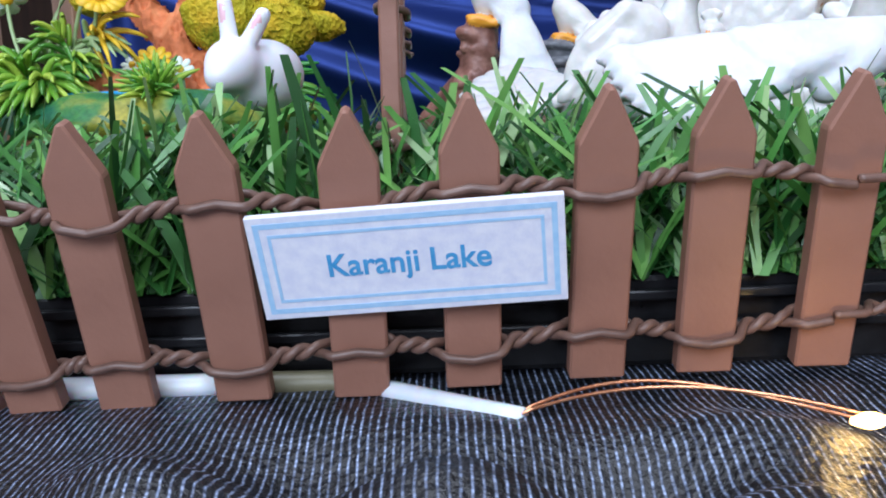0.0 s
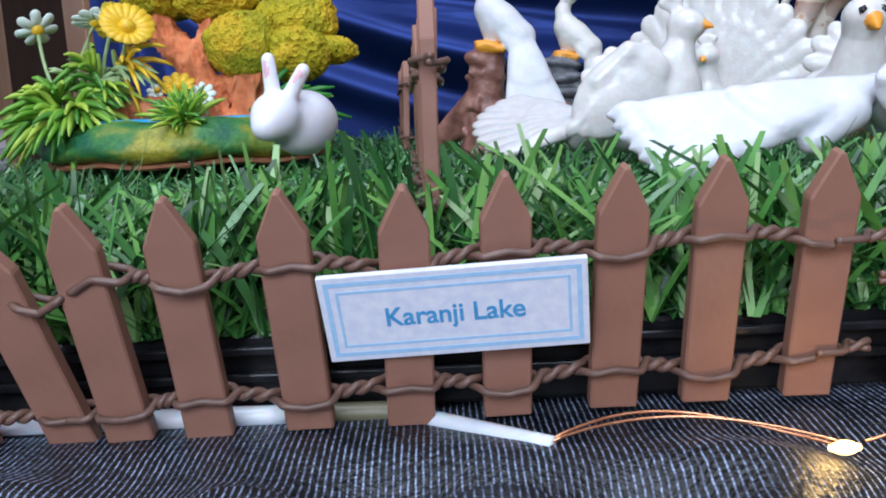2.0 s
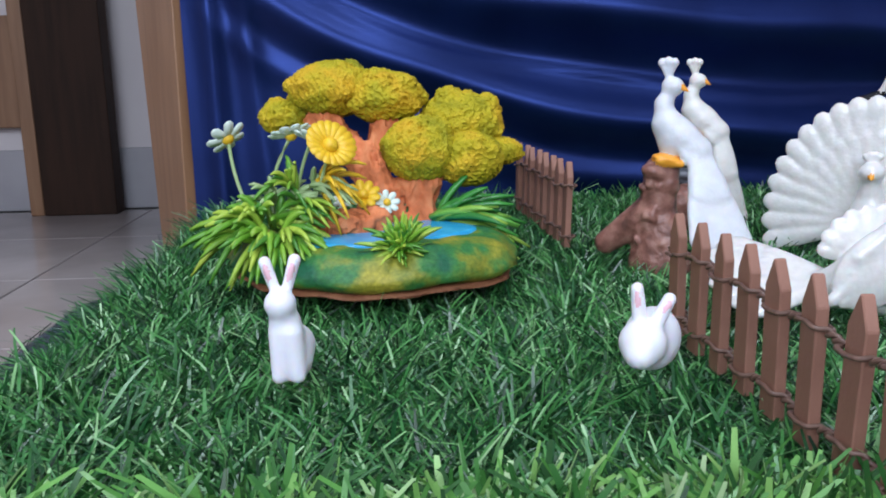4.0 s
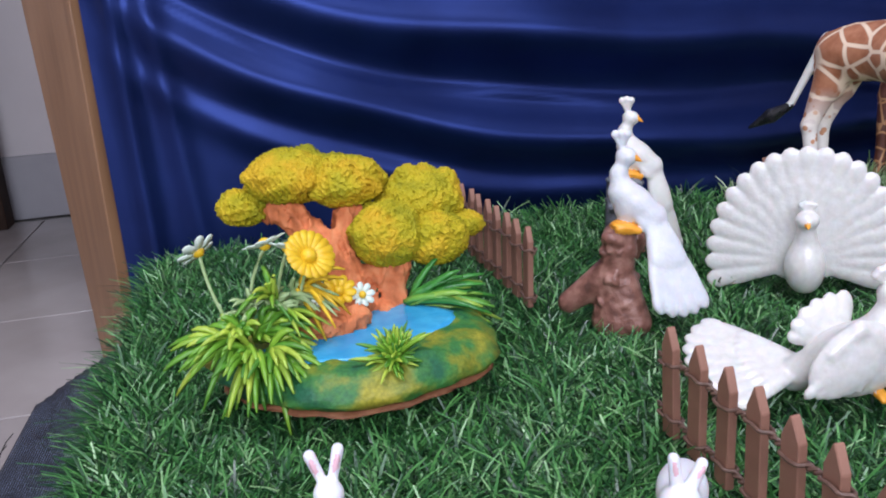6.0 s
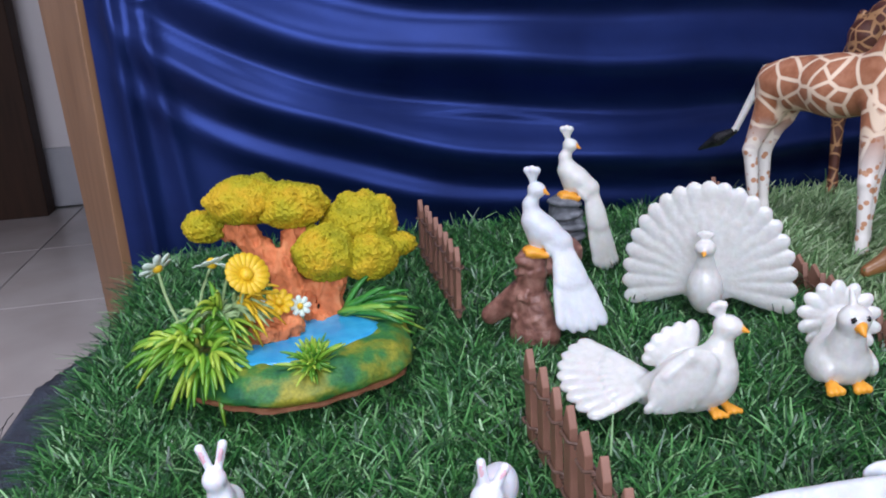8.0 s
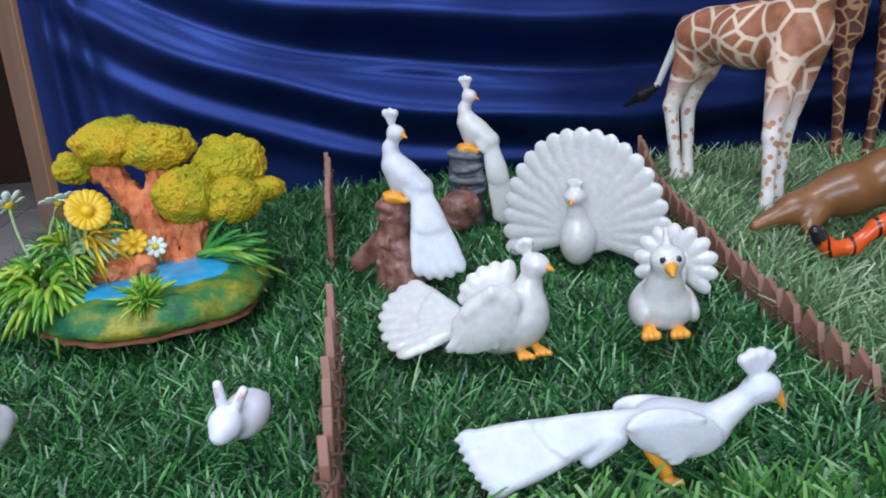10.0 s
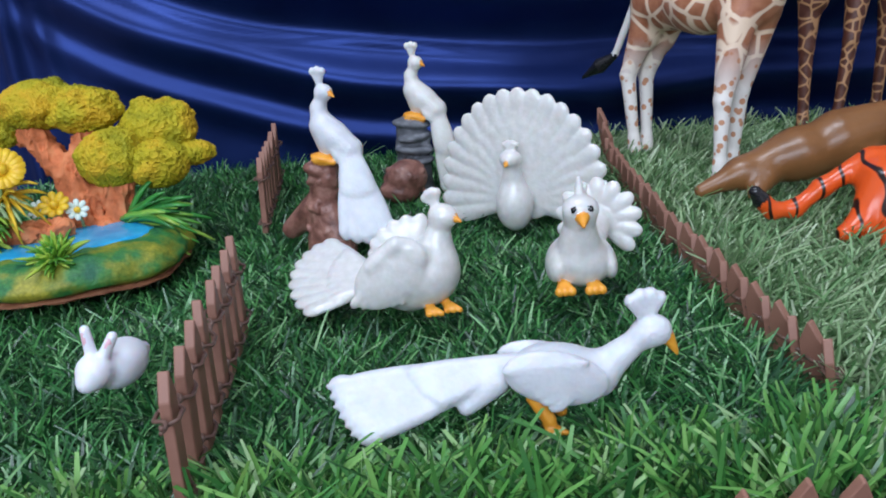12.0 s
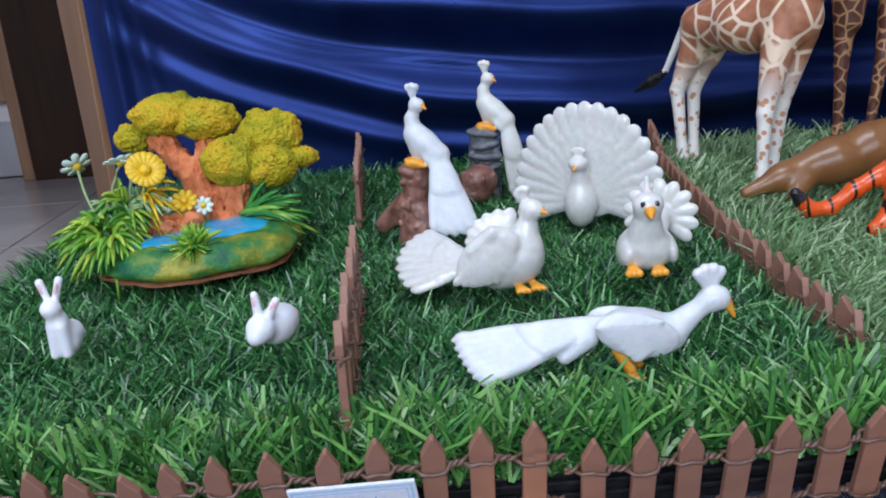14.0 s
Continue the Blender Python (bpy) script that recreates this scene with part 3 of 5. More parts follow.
PICKET_ME = picket_mesh()


def strand(places, heights, phase):
    """One of two wires: round the front or back of each picket, twisted with the other between."""
    path = []
    for i in range(len(places) - 1):
        a, b = np.array(places[i]), np.array(places[i + 1])
        d = (b - a) / np.linalg.norm(b - a)
        nrm = np.array([d[1], -d[0], 0])
        gap = np.linalg.norm(b - a)
        for t in np.linspace(0, 1, 48)[: -1 if i < len(places) - 2 else None]:
            x = t * gap
            held = np.clip((min(x, gap - x) - PICKET_W * 0.42) / 0.36, 0, 1)
            held = held * held * (3 - 2 * held)
            tw = np.clip((x - PICKET_W * 0.55) / max(gap - PICKET_W * 1.1, 0.2), 0, 1)
            ang = phase + np.pi * (3 * i + 3 * tw)
            amp_n, amp_z = (PICKET_T / 2 + 0.15) * (1 - held) + 0.085 * held, 0.085 * held
            droop = -0.12 * (1 - held) * (1 if np.cos(ang) > 0 else -0.4)
            z = heights[i] * (1 - t) + heights[i + 1] * t
            path.append(a + (b - a) * t + nrm * amp_n * np.cos(ang) + np.array([0, 0, z + droop + amp_z * np.sin(ang)]))
    return np.array(path)


def fence(name, feet, tilts, label, group="picket fences", lean=0.0, seed=1, tops=(4.02, 0.95), zigzag=0.0):
    """feet: (x, y, z) of the pickets' feet; tilts: sideways lean in degrees; lean: degrees towards the front."""
    rng = random.Random(seed)
    feet = np.array(feet, float)
    origin = feet.mean(0)
    root = thing(name, origin, label, "fence", group)
    for i, p in enumerate(feet):
        d = feet[min(i + 1, len(feet) - 1)] - feet[max(i - 1, 0)]
        yaw = math.degrees(math.atan2(d[1], d[0]))
        ob = new("picket", PICKET_ME)
        ob.parent = root
        m = pose(*((p - origin) * CM), 0, 0, yaw + rng.uniform(-3, 3) + (zigzag if i % 2 else -zigzag)) @ pose(0, 0, 0, lean + rng.uniform(-1.5, 1.5), 0, 0) @ pose(0, 0, 0, 0, tilts[i], 0)
        ob.matrix_basis = m
    d = feet[-1] - feet[0]
    nrm = np.array([d[1], -d[0], 0]) / np.linalg.norm(d)
    for level in tops:
        hs = [level * math.cos(radians(lean)) + (0.18 if (i % 2 == 0) == (level > 2) else -0.18) for i in range(len(feet))]
        moved = feet + nrm * level * math.sin(radians(lean)) - origin
        moved = [moved[0] - (moved[1] - moved[0]) * 0.6, *moved, moved[-1] + (moved[-1] - moved[-2]) * 0.6]
        hs = [hs[0], *hs, hs[-1]]
        # the free ends are twisted alone
        wires = [tube(strand(moved[1:-1], hs[1:-1], ph), 0.092, 8) for ph in (0.0, np.pi)]
        for end, near in ((moved[0], moved[1]), (moved[-1], moved[-2])):
            t = np.linspace(0, 1, 16)
            d1 = (np.array(end) - near) / np.linalg.norm(np.array(end) - near)
            n1 = np.array([d1[1], -d1[0], 0])
            for ph in (0.0, np.pi):
                free = np.clip((t - 0.45) / 0.5, 0, 1)
                amp = (PICKET_T / 2 + 0.15) * (1 - np.clip(free * 2, 0, 1)) + 0.08
                pts = [np.array(near) + (np.array(end) - near) * tt + n1 * aa * np.cos(ph + 5 * ff) + np.array([0, 0, hs[0 if end is moved[0] else -1] + 0.08 * np.sin(ph + 5 * ff)]) for tt, aa, ff in zip(t, amp, free)]
                wires.append(tube(pts, 0.085, 7))
        v, f = joined(wires)
        mesh_object("wire", v, f, WIRE, root, smooth=True)
    return root


front_x = [-22.9, -20.8, -18.7, -16.4, -14.3, -12.1, -9.8, -7.6, -6.3, -4.5, -2.2, 0.1, 2.3, 4.7, 6.8, 9.1]
front_z = [-0.6, -0.6, -0.6, -0.6, -0.5, -0.5, -0.7, -1.0, -0.6, -0.6, -0.5, -0.5, -0.38, -0.28, -0.24, -0.2]
front_t = [-4, -5, -3, -4, -6, -5, -12, -12, -4, -3, -1.5, 0.5, -0.5, 0.3, 0.4, 0.8]
front_y = [1.25 if x < -8 else 1.65 if x < -7 else 1.4 for x in front_x]
fence("picket_fence", list(zip(front_x, front_y, front_z)), front_t,
      "brown painted miniature picket fence on twisted wire along the turf", lean=14, seed=4)
right_x = [11.8, 14.0, 16.1, 18.2, 20.35, 22.5, 24.3, 26.4, 28.6, 30.8, 33.0]
fence("picket_fence", [(x, 1.75, -1.5 + 0.05 * (x - 12)) for x in right_x], [0, 1, 0, 2, 1, 2, 1, 0, 2, -1, 1],
      "brown painted miniature picket fence with a loose wire end", lean=13, seed=7)
fence("picket_fence", [(0.75 - 0.07 * i, 4.1 + 2.4 * i, 3.5) for i in range(8)], [1, -1, 1, 0, 2, -1, 0, 1],
      "brown miniature picket fence standing upright in the dark turf", lean=1, seed=9)
fence("picket_fence", [(-1.0 - 0.11 * i, 40.4 + 2.3 * i, 3.9) for i in range(8)], [0, 1, -1, 0, 1, 0, -1, 0],
      "brown miniature picket fence beside the little tree", lean=2, seed=11)
divide = [(28.2 + 0.7 * math.exp(-i / 4.0) + 2.6 * max(0, i - 15) / 26, 10.4 + 1.32 * i, -0.3 - 0.3 * math.exp(-i / 9.0) + 0.3 * (i % 2) + 0.5 * max(0, i - 33)) for i in range(39)]
fence("picket_fence", divide, [(-4, 5)[i % 2] for i in range(39)], "brown miniature picket fence standing between the dark and pale turf", lean=-8, seed=13, zigzag=30)


# ---- name sign on the fence ----
def sign():
    tl, tr, bl = np.array([-1.6, -0.12, 3.25]), np.array([3.98, -0.5, 3.54]), np.array([-1.55, 0.62, 1.2])
    ux = (tr - tl) / np.linalg.norm(tr - tl)
    uz = tl - bl
    uz = uz - ux * (uz @ ux)
    uz /= np.linalg.norm(uz)
    un = np.cross(ux, uz)
    w, h = np.linalg.norm(tr - tl), 2.12
    root = thing("name_sign", bl, "white card name sign with double blue border and blue lettering", "sign")
    m = Matrix([[*(ux[i], uz[i], un[i]), 0] for i in range(3)] + [[0, 0, 0, 1]])
    card = part("card", box_bm(0, w, 0, h, -0.16, 0, 0.02), CARD, root, "white card")
    card.matrix_basis = m
    for inset, thick, name in ((0.13, 0.10, "outer_border"), (0.36, 0.06, "inner_border")):
        bm = bmesh.new()
        a, b = inset, inset + thick
        for x0, x1, y0, y1 in ((a, w - a, a, b), (a, w - a, h - b, h - a), (a, b, b + 0.002, h - b - 0.002), (w - b, w - a, b + 0.002, h - b - 0.002)):
            bmesh.ops.create_cube(bm, size=1, matrix=Matrix.LocRotScale(((x0 + x1) / 2, (y0 + y1) / 2, 0.008), None, (x1 - x0, y1 - y0, 0.008)))
        part(name, bm, INKPALE, root, "pale blue printed border").matrix_basis = m
    cu = bpy.data.curves.new("lettering", "FONT")
    cu.body, cu.size, cu.align_x, cu.align_y, cu.extrude, cu.offset = "Karanji Lake", 0.64, "CENTER", "CENTER", 0.004, 0.012
    tmp = bpy.data.objects.new("lettering", cu)
    scene.collection.objects.link(tmp)
    me = bpy.data.meshes.new_from_object(tmp.evaluated_get(bpy.context.evaluated_depsgraph_get()))
    bpy.data.objects.remove(tmp)
    for v in me.vertices:
        v.co = Vector(((v.co.x * 0.93 + w / 2) * CM, (v.co.y + h / 2 - 0.02) * CM, (v.co.z + 0.010) * CM))
    me.materials.clear()
    me.materials.append(INK)
    ob = new("lettering", me)
    ob.parent = root
    ob.matrix_basis = m
    ob["label"] = "blue printed words Karanji Lake"


sign()


# ---- fairy light wire before the fence ----
def fairy_lights():
    root = thing("fairy_light_string", (0, 0, -0.6), "thin copper wire string of warm LED lights on the cloth", "string light")
    def add(name, pts, r, m, label, sides=8):
        v, f = tube(np.array(pts) - [0, 0, -0.6], r, sides)
        return mesh_object(name, v, f, m, root, label=label, smooth=True)
    t = np.linspace(0, 1, 24)
    for k, off in enumerate((-0.06, 0.06)):
        pts = np.stack([3.05 + 5.7 * t, -0.35 + 0.75 * np.sin(np.pi * t) - 0.95 * t ** 2 + off * 0.8, -0.42 + 0.25 * np.sin(np.pi * t ** 0.8) + off * np.sin(5 * t) + 0.06 * t], -1)
        add("copper_wire", pts, 0.035, COPPER, "bare copper wire")
    pts = np.stack([9.2 + 15.2 * t, -1.35 + 0.3 * t + 0.45 * np.sin(6 * t), -0.30 + 0.9 * t ** 2 + 0.3 * np.sin(8 * t)], -1)
    add("copper_wire", pts, 0.035, COPPER, "bare copper wire")
    # flat milky sleeve
    s = np.linspace(0, 1, 60)
    pts = np.stack([-24 + 27.1 * s, 2.0 - 2.4 * np.clip((s - 0.875) / 0.125, 0, 1), -0.62 + 0.15 * np.sin(np.pi * s) + 0.1 * s], -1)
    for name, a, b, m, r, label in (("sleeve", 0, 47, PLASTIC, 0.25, "milky plastic sleeve"), ("sleeve", 53, 60, PLASTIC, 0.22, "milky plastic sleeve"), ("sleeve_joint", 46, 54, OLIVE, 0.26, "olive sleeve joint")):
        add(name, pts[a:b], r, m, label, 10)
    for c in ((8.6, -1.75, -0.25), (24.5, -1.2, 1.2)):
        v, f, _ = skin([ell(np.array(c) - [0, 0, -0.6], (0.23, 0.18, 0.14)), cap(np.array(c) + [-0.28, 0, 0.6], np.array(c) + [0.28, 0, 0.6], 0.07, 0.07)], 0.05, 0.1)
        mesh_object("led_bulb", v, f, BULB, root, label="warm glowing LED bead", smooth=True)


fairy_lights()


# ---- white peafowl ----
def crest(c, way, size, slot=0):
    """A small fan of rounded plumes over the head."""
    c, side = np.array(c, float), np.array([way[1], -way[0], 0.0])
    out = []
    for a in (-38, -13, 13, 38):
        tip = c + size * (np.array([0, 0, 1.0]) * math.cos(radians(a)) + np.array([*way, 0]) * math.sin(radians(a)))
        out += [cap(c, tip, 0.18 * size + 0.05, 0.24 * size + 0.05, slot, 0.08)]
    return out


def eye_pair(c, way, r, out=0.58, up=0.18, slot=2):
    side = np.array([way[1], -way[0], 0.0])
    f = np.array([*way, 0.0])
    return [ell(np.array(c) + f * r * 0.55 + side * s * r * out + np.array([0, 0, r * up]), (0.13, 0.13, 0.13), slot=slot, k=0.03) for s in (-1, 1)]


def perched(name, foot, rock, rock_slot_mats, body, label, train, half, way=(0.75, -0.66)):
    """A peafowl on a stump: slim neck up, body sloping back, long train hanging down."""
    f = np.array([*way, 0.0])
    b = np.array(foot, float)
    P = lambda x, y, z: b + np.array([x, y, z])
    prims = [cap(P(0.35, 0.2, 1.95), P(1.95, -0.45, 0.45), 1.0, 0.92), ell(P(0.75, 0.0, 1.2), (1.15, 0.95, 1.25), (0, 30, -18)), cap(P(0.1, 0.3, 2.3), P(0.0, 0.42, 3.35), 0.78, 0.50), cap(P(0.0, 0.42, 3.35), P(0.36, 0.32, 4.2), 0.47, 0.43),
             ell(P(0.5, 0.3, 4.45), (0.70, 0.60, 0.58), (0, 12, -40), 0, 0.25), cap(P(0.5, 0.3, 4.42) + f * 0.5, P(0.5, 0.3, 4.15) + f * 0.98, 0.25, 0.08, 1, 0.06)]
    for a in (-24, 0, 24):
        tip = P(0.22, 0.42, 4.95) + 1.0 * np.array([0.8 * math.sin(radians(a)), -0.5 * math.sin(radians(a)), math.cos(radians(a))])
        prims += [cap(P(0.26, 0.42, 4.85), tip, 0.16, 0.2, 0, 0.08), ell(tip, (0.27, 0.25, 0.30), slot=0, k=0.06)]
    prims += eye_pair(P(0.5, 0.3, 4.45), way, 0.58)
    # wing folded along the side
    for i in range(4):
        prims += plume(P(0.5 - 0.06 * i, -0.55, 2.2 - 0.32 * i), P(2.1 - 0.22 * i, -1.15, 0.55 - 0.28 * i), 0.36, 0.24, (-0.35, -0.9, 0.25), 0, 0.12)
    # train: overlapping long plumes widening to the foot
    root, end = P(1.95, -0.75, 0.45), b + np.array(train, float)
    face = np.array([0.25, -1.0, 0.5])
    for s in np.linspace(-1, 1, 5):
        tip = end + np.array([half * s, -0.1 * (1 - s * s), -0.35 * (1 - s * s)])
        prims += plume(root + [0.3 * s, 0, -0.2 * abs(s)], tip, 0.34 * half + 0.1, 0.30, face, 0, 0.22)
        prims += plume(root + [0.34 * s, -0.05, 0], root * 0.5 + tip * 0.5 + [0.05 * s, -0.16, 0], 0.46, 0.30, face, 0, 0.3)
    prims += [ell(P(0.15, -0.35, -0.02), (1.05, 0.8, 0.30), (0, 14, 0), 1, 0.06), cap(P(-0.55, -0.75, -0.02), P(0.75, -0.95, -0.25), 0.24, 0.24, 1, 0.06)]
    prims += rock
    return figure(name, prims, [body, BEAK, BLACK, *rock_slot_mats], (b[0], b[1], 3.2), label, "peafowl figurine", 0.10, 0.42, "white peafowl figurines")


def crags(c, r, n, slot, seed, size=0.34):
    """Small uneven masses over a rounded one, for bark and rock."""
    rng = np.random.RandomState(seed)
    out = []
    for _ in range(n):
        d = rng.normal(size=3)
        d /= np.linalg.norm(d)
        out.append(ell(np.array(c) + d * np.array(r) * 0.9, np.array(r) * rng.uniform(size * 0.5, size, 3), tuple(rng.uniform(0, 180, 3)), slot, 0.12))
    return out


stump = [cap((4.3, 36.6, 9.2), (4.2, 36.7, 7.5), 1.12, 0.95, 3, 0.4), cap((4.2, 36.7, 7.6), (4.2, 36.9, 3.4), 1.0, 1.75, 3, 0.5), cap((3.5, 37.2, 6.4), (1.3, 38.4, 4.5), 1.1, 0.75, 3, 0.5), cap((4.6, 36.2, 6.0), (5.0, 35.8, 3.4), 0.8, 1.1, 3, 0.4),
         ell((3.7, 36.1, 9.3), (0.85, 0.75, 0.5), (0, 20, 0), 3, 0.15), ell((4.6, 35.9, 8.6), (0.6, 0.5, 0.7), (0, 10, 0), 3, 0.15), *crags((4.2, 36.6, 8.6), (1.2, 1.1, 1.2), 14, 3, 31, 0.30), *crags((4.1, 36.7, 5.6), (1.6, 1.5, 2.0), 18, 3, 35, 0.24), *crags((2.6, 37.2, 5.0), (1.5, 1.0, 1.0), 9, 3, 32, 0.28)]
perched("peafowl_figurine", (4.35, 36.3, 10.1), stump, [STUMP], WHITE, "white peafowl figurine perched on a brown stump, train hanging", (2.75, -3.1, -5.0), 1.5)
rock2 = [cap((10.9, 51.3, 9.0), (10.9, 51.5, 3.4), 1.35, 1.6, 3, 0.4), ell((10.9, 50.9, 9.5), (1.65, 1.3, 0.5), (0, 8, 0), 3, 0.1), ell((11.1, 50.6, 8.4), (1.5, 1.2, 0.5), (0, -6, 20), 3, 0.1),
         ell((11.0, 50.5, 7.3), (1.7, 1.2, 0.5), (0, 5, 0), 3, 0.1), ell((11.2, 50.5, 6.2), (1.5, 1.2, 0.5), (0, -8, 0), 3, 0.1), ell((10.1, 48.9, 5.2), (1.85, 1.5, 1.6), (10, 0, 20), 4, 0.2), ell((9.4, 48.7, 4.1), (1.7, 1.4, 1.0), (0, 10, 0), 4, 0.3), *crags((10.0, 48.9, 5.1), (1.85, 1.5, 1.6), 20, 4, 33, 0.28), *crags((11.0, 51.0, 7.2), (1.5, 1.3, 2.4), 22, 3, 34, 0.28)]
perched("peafowl_figurine", (11.2, 51.1, 10.15), rock2, [ROCK, STUMP], CREAM, "creamy white peafowl figurine perched on grey layered rock", (3.1, -1.5, -6.4), 0.92)


def fan_bird():
    """Displaying bird: a wide ring of plumes behind an upright body."""
    f = np.array([-0.50, -0.866, 0.0])
    side = np.array([0.866, -0.50, 0.0])
    c = np.array([18.4, 37.3, 5.6])
    up = np.array([0, 0, 1.0])
    prims = []
    plate = np.stack([f, side, up], 1)
    prims += [ell(c + up * 1.9 + f * 0.1, (0.22, 3.6, 3.6), plate, 0, 0.15), ell(c + up * 0.6, (0.22, 4.2, 1.8), plate, 0, 0.15)]
    for n, rx, rz, fwd, wd, thin in ((21, 6.3, 7.75, 0.0, 0.82, 0.28), (20, 4.6, 5.8, 0.10, 0.60, 0.24)):
        for a in np.linspace(-13, 193, n):
            d = side * math.cos(radians(a)) * rx + up * math.sin(radians(a)) * rz
            base = c + f * fwd
            prims += plume(base, base + d - f * 0.03 * rx * abs(math.cos(radians(a))), wd, thin, f, 0, 0.07)
    b = c + f * 1.5
    prims += [ell(b + [0, 0, -0.1], (1.35, 1.35, 1.9), slot=0, k=0.4), cap(b + [0, 0, 1.0], b + f * 0.25 + [0, 0, 2.7], 0.95, 0.60, 0, 0.4), ell(b + f * 0.4 + [0, 0, 3.35], (0.80, 0.80, 0.66), slot=0, k=0.2),
              cap(b + f * 0.95 + [0, 0, 3.25], b + f * 1.45 + [0, 0, 3.0], 0.27, 0.08, 1, 0.05)]
    prims += crest(b + f * 0.25 + [0, 0, 3.8], (0.866, -0.5), 0.7) + eye_pair(b + f * 0.4 + [0, 0, 3.35], (-0.5, -0.866), 0.66)
    figure("peafowl_figurine", prims, [PEARL, BEAK, BLACK], (18.4, 36.5, 3.6), "pearly white peafowl figurine with its round tail fan spread", "peafowl figurine", 0.115, 0.3, "white peafowl figurines")


fan_bird()


def resting_bird():
    way = (0.78, -0.62)
    prims = [ell((10.1, 20.5, 6.25), (2.3, 1.8, 1.85), (0, -14, 0)), ell((11.0, 20.3, 6.5), (1.45, 1.45, 1.75), (0, 8, 0)), cap((11.2, 20.25, 7.5), (11.55, 20.15, 9.0), 1.1, 0.58), ell((11.75, 20.05, 9.6), (0.86, 0.70, 0.68), (0, 6, -38), 0, 0.3),
             cap((12.25, 19.65, 9.58), (12.65, 19.3, 9.42), 0.27, 0.08, 1, 0.05), cap((9.4, 20.9, 5.9), (7.6, 21.9, 5.2), 1.45, 0.9, 0, 0.7)]
    for a in (-58, -32, -8, 16):
        tip = np.array([11.35, 20.25, 10.15]) + 0.75 * np.array([0.7 * math.sin(radians(a)), -0.3 * math.sin(radians(a)), math.cos(radians(a))])
        prims += [cap((11.45, 20.2, 10.0), tip, 0.14, 0.2, 0, 0.06), ell(tip, (0.27, 0.25, 0.27), slot=0, k=0.05)]
    prims += eye_pair((11.75, 20.05, 9.65), way, 0.68)
    # broad tail spread low behind
    back, across = np.array([-0.90, 0.43, 0.0]), np.array([0.18, 0.90, 0.40])
    rt = np.array([8.3, 21.8, 5.65])
    for a in np.linspace(-34, 34, 9):
        d = back * math.cos(radians(a)) + across * math.sin(radians(a))
        prims += plume(rt, rt + d * (5.9 - 0.0006 * a * a), 0.60, 0.26, np.cross(back, across), 0, 0.10)
        prims += plume(rt, rt + d * 3.4 + [0, -0.08, 0.16], 0.42, 0.24, np.cross(back, across), 0, 0.12)
    # near wing folded down the side, far wing raised
    prims += [ell((8.65, 19.15, 6.9), (2.35, 0.50, 1.45), (-6, -44, -6), 0, 0.35), cap((10.3, 19.4, 7.8), (9.1, 19.05, 8.55), 0.50, 0.26, 0, 0.5), cap((9.1, 19.05, 8.55), (7.7, 19.15, 7.4), 0.26, 0.2, 0, 0.4)]
    for i in range(6):
        prims += plume((9.7 - 0.22 * i, 18.85, 8.4 - 0.12 * i), (6.6 + 0.52 * i, 19.25 - 0.05 * i, 5.3 - 0.10 * i + 0.02 * i * i), 0.34, 0.22, (-0.1, -1, 0.1), 0, 0.07)
    for i in range(6):
        a = radians(178 - 19 * i)
        prims += plume((10.3, 21.8, 7.0), (10.3 + 2.6 * math.cos(a), 22.4, 7.0 + 2.0 * math.sin(a)), 0.50, 0.24, (0, -1, 0.2), 0, 0.2)
    for x, y in ((10.6, 19.0), (11.6, 19.3)):
        for dx in (-0.35, 0.0, 0.35):
            prims.append(cap((x, y + 0.4, 4.75), (x + dx + 0.3, y - 0.15, 4.55), 0.24, 0.17, 1, 0.05))
    figure("peafowl_figurine", prims, [PEARL, BEAK, BLACK], (9.5, 20.4, 3.8), "pearly white peafowl figurine resting on the turf, wings half open", "peafowl figurine", 0.10, 0.4, "white peafowl figurines")


resting_bird()


